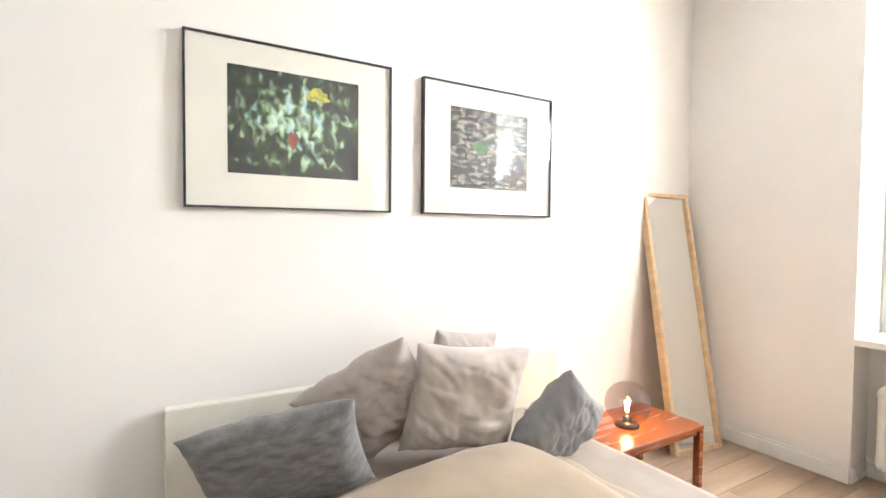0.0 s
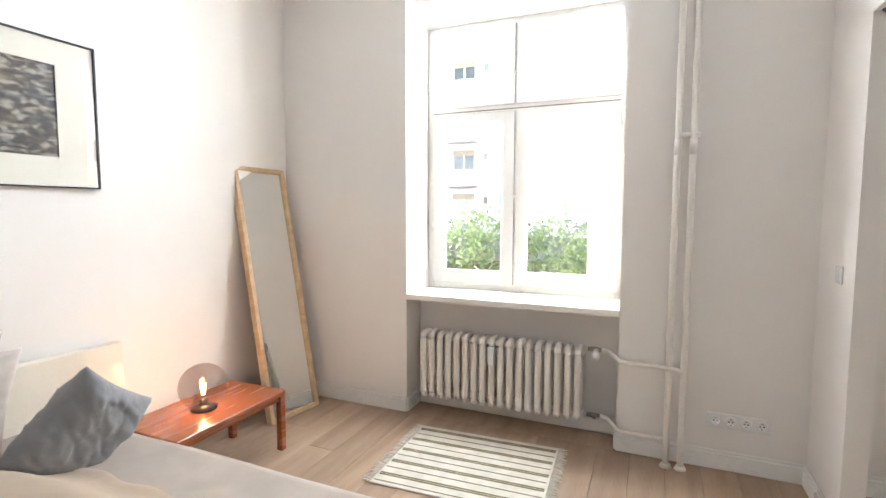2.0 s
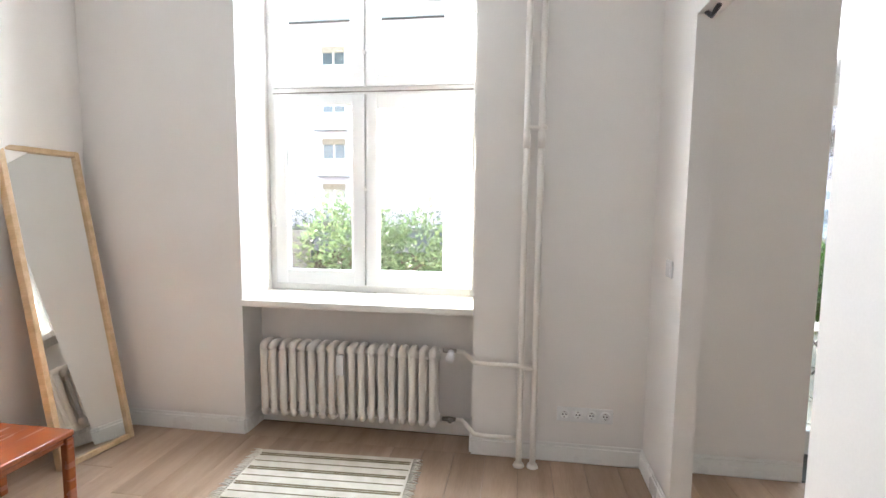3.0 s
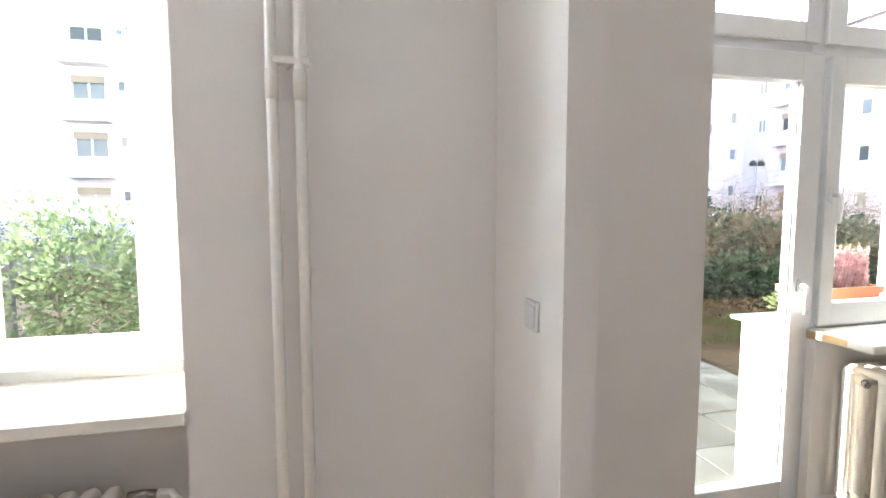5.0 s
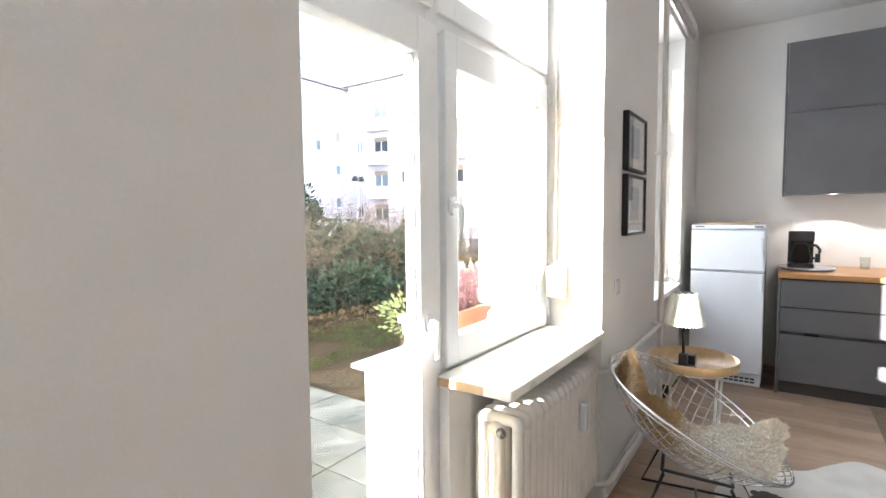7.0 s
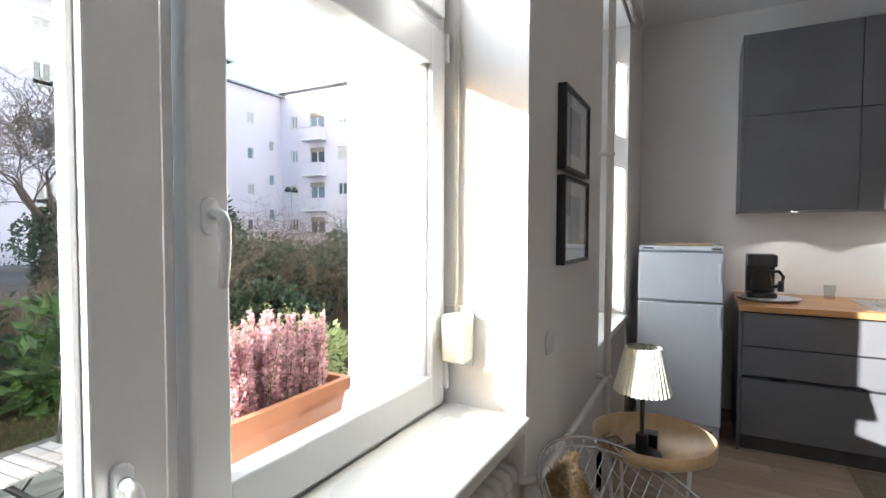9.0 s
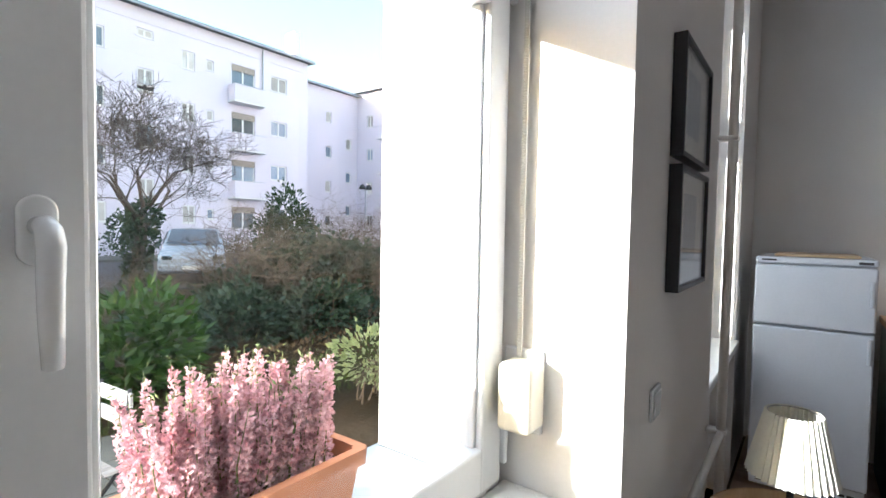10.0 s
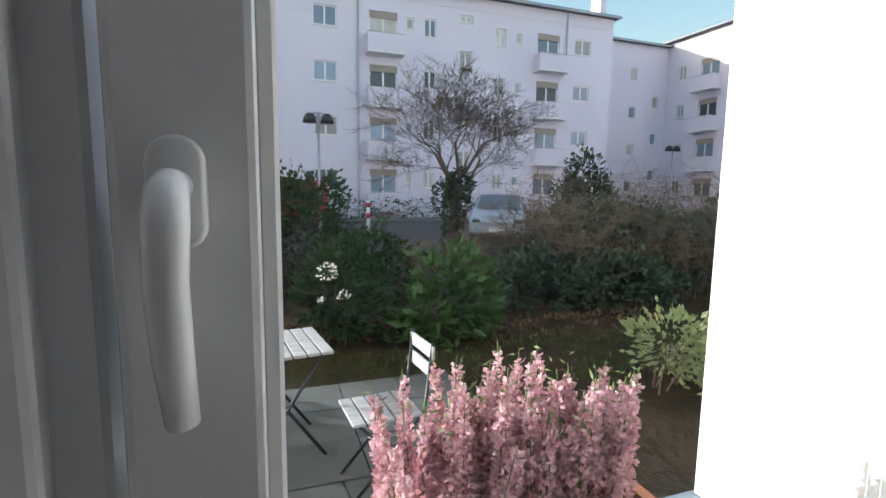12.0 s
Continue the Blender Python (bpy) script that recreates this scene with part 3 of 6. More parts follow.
def stood(x, y, z, lean, turn, tilt=0.0):
    """A pose for a cushion that leans back against the headboard; its broad side faces +x."""
    return Matrix.Translation((x, y, z)) @ pose(0, 0, 0, 0, 0, 90 + turn) @ pose(0, 0, 0, lean, 0, 0) @ pose(0, 0, 0, 0, tilt, 0)


pillow("pillow", 0.50, 0.50, 0.16, stood(0.28, -2.49, 0.55, 30, -8, -36), LINEN, "creased taupe linen pillow tilted against the headboard", 3, 0.018)
pillow("pillow", 0.46, 0.47, 0.12, stood(0.19, -2.25, 0.52, 16, 14, 9), LINEN, "taupe linen pillow standing behind another", 5, 0.010)
pillow("pillow", 0.50, 0.49, 0.17, stood(0.46, -2.335, 0.50, 14, -13, 6), PALEL, "pale taupe linen cushion standing in front", 7, 0.012)
pillow("pillow", 0.58, 0.41, 0.17, stood(0.42, -2.985, 0.45, 25, -17, -13), GREYV, "long dark grey ribbed velvet cushion", 11, 0.009)
pillow("pillow", 0.40, 0.39, 0.17, stood(0.58, -2.015, 0.45, 20, 0, 40), GREYB, "blue-grey cotton cushion standing on its corner", 13, 0.010)


# framed photographs
def photo(name, stops, kind):
    """A printed photograph: blotches of colour at two scales."""
    m = bpy.data.materials.new(name)
    m.use_nodes = True
    nt = m.node_tree
    n, l, p = nt.nodes, nt.links, nt.nodes["Principled BSDF"]
    tc, mp = n.new("ShaderNodeTexCoord"), n.new("ShaderNodeMapping")
    l.new(tc.outputs["Object"], mp.inputs[0])
    mp.inputs["Scale"].default_value = (1, 30, 20) if kind == "wood" else (1, 20, 44)
    n1, n2 = n.new("ShaderNodeTexNoise"), n.new("ShaderNodeTexNoise")
    n1.inputs["Scale"].default_value, n1.inputs["Detail"].default_value, n1.inputs["Distortion"].default_value = 1.0, 8, 0.4
    n2.inputs["Scale"].default_value, n2.inputs["Detail"].default_value = 0.35, 2
    l.new(mp.outputs[0], n1.inputs[0]), l.new(mp.outputs[0], n2.inputs[0])
    r1, r2, mx = n.new("ShaderNodeValToRGB"), n.new("ShaderNodeValToRGB"), n.new("ShaderNodeMix")
    for r, ss in ((r1, stops[0]), (r2, stops[1])):
        while len(r.color_ramp.elements) < len(ss):
            r.color_ramp.elements.new(0.5)
        for e, (pos, c) in zip(r.color_ramp.elements, ss):
            e.position, e.color = pos, (*c, 1)
    gm, gd, ga = n.new("ShaderNodeMapping"), n.new("ShaderNodeTexGradient"), n.new("ShaderNodeMath")
    gm.vector_type = "POINT"
    gm.inputs["Location"].default_value = (0, 2.88 * 2.6, -1.90 * 3.6) if kind == "wood" else (0, 1.85 * 1.2, -1.9 * 1.6)
    gm.inputs["Scale"].default_value = (0, 2.6, 3.6) if kind == "wood" else (0, 1.2, 1.6)
    gd.gradient_type = "SPHERICAL"
    l.new(tc.outputs["Object"], gm.inputs[0]), l.new(gm.outputs[0], gd.inputs[0])
    ga.operation, ga.inputs[1].default_value = "MULTIPLY_ADD", 0.30 if kind == "wood" else 0.12
    l.new(gd.outputs["Fac"], ga.inputs[0]), l.new(n1.outputs[0], ga.inputs[2])
    l.new(ga.outputs[0], r1.inputs[0]), l.new(n2.outputs[0], r2.inputs[0])
    mx.data_type, mx.blend_type = "RGBA", "MULTIPLY"
    mx.inputs[0].default_value = 1.0
    l.new(r1.outputs[0], mx.inputs[6]), l.new(r2.outputs[0], mx.inputs[7])
    l.new(mx.outputs[2], p.inputs["Base Color"])
    p.inputs["Roughness"].default_value = 0.4
    return m


FOREST = photo("forest_photo", (((0.30, (0.003, 0.004, 0.004)), (0.58, (0.008, 0.013, 0.010)), (0.66, (0.07, 0.11, 0.03)), (0.74, (0.40, 0.48, 0.36)), (0.86, (0.80, 0.85, 0.85))), ((0.35, (0.25, 0.3, 0.3)), (0.5, (0.85, 1.0, 0.75)), (0.65, (0.6, 0.85, 1.0)))), "wood")
WATER = photo("pebble_photo", (((0.30, (0.008, 0.008, 0.008)), (0.52, (0.03, 0.028, 0.025)), (0.60, (0.14, 0.125, 0.105)), (0.72, (0.42, 0.40, 0.36))), ((0.35, (0.5, 0.55, 0.6)), (0.5, (1, 0.95, 0.85)), (0.65, (0.5, 0.45, 0.35)))), "pebbles")
LEAFP = mat("photo_green", (0.10, 0.25, 0.06), (0.03, 0.10, 0.03), 0.4, scale=30, fine=80, bump=0)
ORANGE = mat("photo_orange", (0.42, 0.09, 0.025), (0.20, 0.05, 0.02), 0.4, scale=30, fine=80, bump=0)
YELLOW = mat("photo_yellow", (0.72, 0.62, 0.08), (0.35, 0.36, 0.05), 0.4, scale=45, fine=90, bump=0, spread=0.08)


def blot(parent, name, x, y, z, ry, rz, material, seed, label):
    """An uneven printed patch, a hair above the photograph."""
    rnd = random.Random(seed)
    bm = bmesh.new()
    c = bm.verts.new((x, y, z))
    ring = []
    for k in range(26):
        r = rnd.uniform(0.55, 1.0)
        ring.append(bm.verts.new((x, y + ry * r * math.cos(k / 26 * 2 * math.pi), z + rz * r * math.sin(k / 26 * 2 * math.pi))))
    for k in range(26):
        bm.faces.new((c, ring[k], ring[(k + 1) % 26]))
    part(name, bm, material, parent, label)


def wall_picture(y0, y1, z0, z1, iy0, iy1, iz0, iz1, print_mat, label):
    f = thing("framed_photograph", label, "picture", "framed photographs above the bed", at=(0, (y0 + y1) / 2, z0))
    f.matrix_basis = Matrix.Identity(4)
    bm = bmesh.new()
    for a in ((y0, z0, y1, z0 + 0.008), (y0, z1 - 0.008, y1, z1), (y0, z0 + 0.008, y0 + 0.008, z1 - 0.008), (y1 - 0.008, z0 + 0.008, y1, z1 - 0.008)):
        bx(bm, 0.002, a[0], a[1], 0.032, a[2], a[3], 0.001)
    fr = part("frame", bm, BLACK, f, "thin black metal frame")
    bm = bmesh.new()
    for a in ((y0 + 0.008, z0 + 0.008, iy0, z1 - 0.008), (iy1, z0 + 0.008, y1 - 0.008, z1 - 0.008), (iy0, z0 + 0.008, iy1, iz0), (iy0, iz1, iy1, z1 - 0.008)):
        bx(bm, 0.016, a[0], a[1], 0.019, a[2], a[3])
    part("mount", bm, MAT, f, "cream card mount")
    pr = part("print", B(0.012, iy0 - 0.002, iz0 - 0.002, 0.0145, iy1 + 0.002, iz1 + 0.002), print_mat, f)
    gl = part("glazing", B(0.0255, y0 + 0.009, z0 + 0.009, 0.0275, y1 - 0.009, z1 - 0.009), PICGL, f, "clear reflecting glass")
    gl.visible_shadow = False
    return f


p1 = wall_picture(-3.325, -2.435, 1.519, 2.215, -3.165, -2.60, 1.664, 2.108, FOREST, "framed forest photograph with cream mount on the wall")
blot(p1, "printed_patch", 0.0152, -2.79, 2.03, 0.07, 0.035, YELLOW, 4, "yellow foliage in the photograph")
blot(p1, "printed_patch", 0.0155, -2.90, 1.82, 0.028, 0.045, ORANGE, 5, "orange patch in the photograph")
p2 = wall_picture(-2.26, -1.40, 1.519, 2.205, -2.095, -1.575, 1.662, 2.085, WATER, "framed photograph of leaves on pebbles on the wall")
blot(p2, "printed_patch", 0.0152, -1.90, 1.885, 0.055, 0.05, LEAFP, 6, "green leaves in the photograph")

# leaning mirror
mir = thing("leaning_mirror", "tall narrow mirror in a pale ash frame, leaning in the corner", "mirror")
foot, top = Vector((0.345, -0.365, 0.0)), Vector((0.03, -0.255, 1.715))
mw = 0.43
ux = Vector((0.045, 0.43, 0)).normalized()
up = (top - foot).normalized()
nn = ux.cross(up).normalized()
MM = Matrix((ux, up, nn)).transposed().to_4x4()
MM.translation = foot
mir.matrix_basis = MM
ln = (top - foot).length
bm = bmesh.new()
for a in ((-mw / 2, 0, -mw / 2 + 0.030, ln), (mw / 2 - 0.030, 0, mw / 2, ln), (-mw / 2 + 0.030, 0, mw / 2 - 0.030, 0.030), (-mw / 2 + 0.030, ln - 0.030, mw / 2 - 0.030, ln)):
    bx(bm, a[0], a[1], -0.03, a[2], a[3], 0.022, 0.003)
part("frame", bm, ASH, mir)
part("mirror_glass", B(-mw / 2 + 0.029, 0.029, -0.004, mw / 2 - 0.029, ln - 0.029, 0.004), MIRROR, mir, "silvered mirror glass")
part("backing", B(-mw / 2 + 0.029, 0.029, -0.012, mw / 2 - 0.029, ln - 0.029, -0.005), BLACK, mir)

# teak side table and globe lamp
TX0, TX1, TY0, TY1, TZ = 0.20, 0.63, -1.50, -0.775, 0.36
table = thing("side_table", "low polished teak side table beside the bed", "table")
part("tabletop", B(TX0, TY0, TZ - 0.03, TX1, TY1, TZ, 0.008, 3), TEAK, table)
bm = bmesh.new()
for a in ((TX0 + 0.02, TY0 + 0.02, TX0 + 0.038, TY1 - 0.02), (TX1 - 0.038, TY0 + 0.02, TX1 - 0.02, TY1 - 0.02), (TX0 + 0.038, TY0 + 0.02, TX1 - 0.038, TY0 + 0.038), (TX0 + 0.038, TY1 - 0.038, TX1 - 0.038, TY1 - 0.02)):
    bx(bm, a[0], a[1], TZ - 0.062, a[2], a[3], TZ - 0.031, 0.003)
part("apron", bm, TEAK, table)
for x, sx in ((TX0 + 0.022, 1), (TX1 - 0.022, -1)):
    for y, sy in ((TY0 + 0.022, 1), (TY1 - 0.022, -1)):
        bm = bmesh.new()
        bx(bm, x - 0.02, y - 0.02, 0.0, x + 0.02, y + 0.02, TZ - 0.0315, 0.007, 3)
        part("leg", bm, TEAK, table)
lamp = thing("globe_lamp", "smoked glass globe lamp with a lit filament bulb, on the table", "lamp", at=(0.42, -1.17, TZ))
part("base", lathe([(0, 0.0), (0.066, 0.0), (0.068, 0.006), (0.062, 0.018), (0.03, 0.022), (0.022, 0.03), (0.021, 0.055), (0, 0.056)], 32), BLKPL, lamp, "black lamp base", True)
gz, gr = 0.122, 0.122
part("globe", lathe([(gr * math.sin(radians(a)), gz - gr * math.cos(radians(a))) for a in range(29, 181, 7)] + [(0, gz + gr)], 40), SMOKE, lamp, "smoked glass globe", True)
bulb = part("bulb", lathe([(0, 0.146), (0.012, 0.143), (0.021, 0.128), (0.022, 0.114), (0.016, 0.094), (0.012, 0.076), (0.012, 0.056)], 20), clear("bulb_glass", (1.0, 0.86, 0.66)), lamp, "clear glass bulb", True)
bulb.visible_shadow = False
for k in range(5):
    a = k / 5 * 2 * math.pi
    part("filament", T([(0.006 * math.cos(a), 0.006 * math.sin(a), 0.078), (0.011 * math.cos(a), 0.011 * math.sin(a), 0.13)], 0.0022, 6), BULB, bulb)
glow = new("bulb_light", bpy.data.lights.new("bulb_light", "POINT"))
glow.data.energy, glow.data.color, glow.data.shadow_soft_size = 0.5, (1.0, 0.55, 0.26), 0.02
glow.location = (0.42, -1.17, TZ + 0.11)
cable = [(0.36, -1.17, TZ + 0.008), (0.28, -1.12, TZ + 0.006), (0.215, -1.05, TZ + 0.005), (0.185, -1.02, TZ - 0.03), (0.17, -0.95, 0.2), (0.12, -0.80, 0.06), (0.03, -0.68, 0.26)]
tagged(obj("lamp_cable", T(cable, 0.0032, 6), BLKPL, True), "thin black lamp cable running to a socket", "cable")
plug = thing("wall_socket", "white wall socket with a black plug", "socket")
part("cover", B(0.001, -0.72, 0.22, 0.010, -0.64, 0.30, 0.004, 2), PVC, plug)
part("plug", T([(0.010, -0.68, 0.26), (0.05, -0.68, 0.26)], [0.018, 0.014], 14), BLKPL, plug, "black plug", True)

# striped rug
rug = thing("striped_rug", "cream flat-woven cotton rug with olive stripes and fringes", "rug", at=(1.70, -0.52, 0.002), turn=2.5)
RX, RY = 0.44, 0.36
marks = []
yy = RY - 0.045
while yy > -RY + 0.05:
    marks += [(yy, 0.011), (yy - 0.017, 0.011), (yy - 0.078, 0.0065)]
    yy -= 0.142
bm = bmesh.new()
bx(bm, -RX, -RY, 0, RX, RY, 0.007, 0.003)
part("weave", bm, RUGW, rug)
for y, w in marks:
    part("stripe", B(-RX + 0.012, y - w / 2, 0.0065, RX - 0.012, y + w / 2, 0.0085), RUGS, rug, "olive brown stripe")
rnd = random.Random(5)
for sx in (-1, 1):
    bm = bmesh.new()
    y = -RY + 0.008
    while y < RY:
        pts = [(sx * RX, y, 0.005), (sx * (RX + 0.02), y + rnd.uniform(-0.006, 0.006), 0.008), (sx * (RX + rnd.uniform(0.04, 0.06)), y + rnd.uniform(-0.014, 0.014), 0.003)]
        tube(bm, pts, [0.004, 0.005, 0.002], 5)
        y += 0.015
    tagged(part("fringe", bm, RUGW, rug, "knotted cream fringe"), kind="stuff")


# column radiators
def radiator(x0, x1, yf, z0, z1, n, label, cols=2, depth=0.14):
    r = thing("radiator", label, "radiator", "column radiators")
    pitch = (x1 - x0) / n
    cr = 0.0215
    for k in range(n):
        x = x0 + pitch * (k + 0.5)
        bm = bmesh.new()
        ys = [yf + cr + (depth - 2 * cr) * c / (cols - 1) for c in range(cols)]
        for y in ys:
            tube(bm, [(x, y, z0 + 0.04), (x, y, z1 - 0.04)], cr, 12, caps=False)
        for zz, sg in ((z1 - 0.032, 1), (z0 + 0.032, -1)):
            pts = [(x, ys[0], zz - sg * 0.02), (x, ys[0], zz - sg * 0.006), (x, ys[0] + 0.006, zz + sg * 0.006), (x, ys[0] + 0.018, zz + sg * 0.011), (x, ys[-1] - 0.018, zz + sg * 0.011), (x, ys[-1] - 0.006, zz + sg * 0.006), (x, ys[-1], zz - sg * 0.006), (x, ys[-1], zz - sg * 0.02)]
            tube(bm, pts, cr * 1.01, 12)
        part("section", bm, RADM, r, "", True)
    for z in (z1 - 0.05, z0 + 0.05):
        part("header", T([(x0 - 0.004, yf + depth / 2, z), (x1 + 0.004, yf + depth / 2, z)], 0.026, 14), RADM, r, "", True)
    for x in (x0 + 0.15, x1 - 0.15):
        part("bracket", B(x - 0.012, yf + depth / 2, z0 + 0.06, x + 0.012, 0.215, z0 + 0.085, 0.003), RADM, r)
    return r


def meter(x, y, z):
    m = thing("heat_meter", "small white heat cost meter on the radiator", "meter")
    body = part("case", B(x - 0.021, y - 0.028, z - 0.06, x + 0.021, y, z + 0.06, 0.005, 2), PVC, m)
    part("display", B(x - 0.010, y - 0.0235, z + 0.012, x + 0.010, y - 0.0222, z + 0.02), KICK, m, "dark display slot")


radiator(1.14, 2.235, -0.035, 0.13, 0.60, 18, "cream enamelled column radiator in the window niche")
meter(1.665, -0.036, 0.488)


def valve(x, y, z, head=True):
    v = thing("radiator_valve", "white and dark metal radiator valve", "valve", "radiator valves")
    part("body", T([(x - 0.05, y, z), (x - 0.01, y, z), (x + 0.03, y, z)], [0.012, 0.016, 0.012], 12), BRASSY, v, "dark metal valve body", True)
    part("head", T([(x, y - 0.015, z - 0.005), (x, y - 0.055, z - 0.02), (x, y - 0.085, z - 0.03)] if head else [(x, y - 0.012, z), (x, y - 0.03, z)], [0.018, 0.026, 0.022] if head else [0.014, 0.012], 16), PVC if head else BRASSY, v, "", True)


valve(2.305, 0.03, 0.585)
valve(2.305, 0.03, 0.175, False)
PX, PX2, PY = 2.70, 2.775, -0.10
for x in (PX, PX2):
    pp = thing("heating_pipe", "white painted heating riser pipe beside the window", "pipe", "heating riser pipes")
    part("pipe", T([(x, PY, 0.012), (x, PY, 0.16), (x, PY + 0.015, 0.22), (x, PY + 0.03, 0.6), (x, PY + 0.03, H)], 0.0165, 14), RADM, pp, "", True)
    part("floor_collar", lathe([(0.017, 0.02), (0.026, 0.016), (0.032, 0.0), (0.017, 0.0)], 20, x, PY), RADM, pp, "", True)
    part("sleeve", T([(x, PY + 0.03, 1.72), (x, PY + 0.03, 1.80)], 0.019, 14), RADM, pp, "", True)
clamp = thing("pipe_clamp", "white painted pipe clamp on the wall", "clamp")
part("strap", B(PX - 0.005, PY + 0.015, 1.815, PX2 + 0.03, PY + 0.05, 1.835, 0.004), RADM, clamp)
part("stem", T([((PX + PX2) / 2, PY + 0.04, 1.825), ((PX + PX2) / 2, -0.001, 1.825)], 0.007, 8), RADM, clamp)
for z, xe in ((0.585, PX), (0.175, PX)):
    br = [(2.335, 0.03, z), (2.375, 0.03, z - 0.004), (2.41, -0.01, z - 0.02), (2.45, PY + 0.03, z - 0.03), (2.52, PY + 0.02, z - 0.03), (xe, PY + 0.02, z - 0.032 if z > 0.3 else z - 0.03)]
    if z > 0.3:
        br[-1:] = [(PX - 0.02, PY + 0.02, z - 0.03), (PX2, PY + 0.025, z - 0.045)]
    tagged(obj("branch_pipe", T(br, 0.0125, 12), RADM, True), "white painted bent branch pipe to the radiator", "pipe", "radiator branch pipes")


# sockets and switches
def sockets(x0, z0, n):
    s = thing("socket_strip", "white fourfold socket strip low on the wall", "socket")
    part("plate", B(x0, -0.010, z0, x0 + 0.073 * n + 0.008, -0.001, z0 + 0.083, 0.004, 2), PVC, s)
    for k in range(n):
        cx, cz = x0 + 0.004 + 0.073 * (k + 0.5), z0 + 0.0415
        rot = Matrix.Translation((cx, -0.010, cz)) @ pose(0, 0, 0, 90)
        bm = lathe([(0.0, 0.0005), (0.019, 0.0005), (0.0205, 0.007), (0.025, 0.0075), (0.028, 0.0)], 24)
        bmesh.ops.transform(bm, matrix=rot, verts=bm.verts[:])
        so = part("socket", bm, PVC, s, "", True)
        for sg in (-1, 1):
            part("earth_clip", B(cx - 0.005, -0.0125, cz + sg * 0.0155 - 0.002, cx + 0.005, -0.006, cz + sg * 0.0155 + 0.002), BRASSY, so)
        part("contact", B(cx - 0.012, -0.0118, cz - 0.0035, cx - 0.005, -0.0055, cz + 0.0035), BLKPL, so)
        part("contact", B(cx + 0.005, -0.0118, cz - 0.0035, cx + 0.012, -0.0055, cz + 0.0035), BLKPL, so)


sockets(2.905, 0.232, 4)


def switch(m, label):
    s = thing("light_switch", label, "switch")
    s.matrix_basis = m
    part("plate", B(-0.0405, -0.009, -0.0405, 0.0405, 0.0, 0.0405, 0.004, 2), PVC, s)
    part("rocker", B(-0.029, -0.0125, -0.029, 0.029, -0.0088, 0.029, 0.002), PVC, s)


switch(pose(3.369, -0.313, 1.14, 0, 0, -90), "white rocker switch on the partition wall")

# roller blind under the window head
bl = thing("roller_blind", "rolled-up white roller blind in a cassette at the window head", "blind")
part("cassette", B(W1[0] + 0.01, 0.04, 2.86, W1[1] - 0.01, 0.10, 2.945, 0.012, 3), PVC, bl)
part("roll", T([(W1[0] + 0.02, 0.07, 2.855), (W1[1] - 0.02, 0.07, 2.855)], 0.022, 16), LINEN, bl, "rolled grey cloth", True)
part("bottom_bar", B(W1[0] + 0.02, 0.062, 2.815, W1[1] - 0.02, 0.078, 2.832, 0.003), STEEL, bl)
hook = thing("door_stop_hook", "small black metal catch at the doorway head", "catch")
part("arm", T([(3.40, -0.50, 2.2145), (3.405, -0.54, 2.185), (3.41, -0.60, 2.205)], 0.010, 8), BLKPL, hook, "", True)


# ---- living room and kitchen ----
radiator(5.03, 5.89, -0.03, 0.11, 0.745, 16, "white column radiator under the deep window sill", 3, 0.19)
meter(5.64, -0.031, 0.55)
cap = thing("bleed_valve", "small steel bleed valve at the radiator end", "valve")
part("plug", T([(5.026, 0.04, 0.685), (5.007, 0.04, 0.685)], [0.014, 0.010], 12), STEEL, cap, "", True)
part("collar", T([(5.0265, 0.04, 0.685), (5.021, 0.04, 0.685)], 0.019, 14), BRASSY, cap, "", True)
tagged(obj("branch_pipe", T([(5.03, 0.04, 0.16), (4.955, 0.04, 0.16), (4.945, 0.06, 0.15), (4.945, 0.06, 0.0)], 0.011, 10), RADM, True), "white bent pipe at the radiator foot", "pipe")
vp = thing("heating_pipe", "white painted riser pipe between the two windows", "pipe", "heating riser pipes")
part("pipe", T([(7.05, -0.08, 0.01), (7.05, -0.08, H)], 0.017, 14), RADM, vp, "", True)
for z in (0.70, 1.83):
    part("clamp", B(7.03, -0.10, z, 7.075, -0.029, z + 0.018, 0.004), RADM, vp)
for z in (0.705, 0.14):
    tagged(obj("wall_pipe", T([(5.88, 0.04, z - 0.03), (5.91, -0.02, z - 0.03), (5.935, -0.065, z - 0.025), (6.0, -0.075, z - 0.02), (7.03, -0.08, z)], 0.013, 12), RADM, True), "white painted pipe along the wall to the radiator", "pipe", "pipes along the wall")
switch(pose(6.17, -0.029, 1.06, 0, 0, 0), "white rocker switch beside the window")


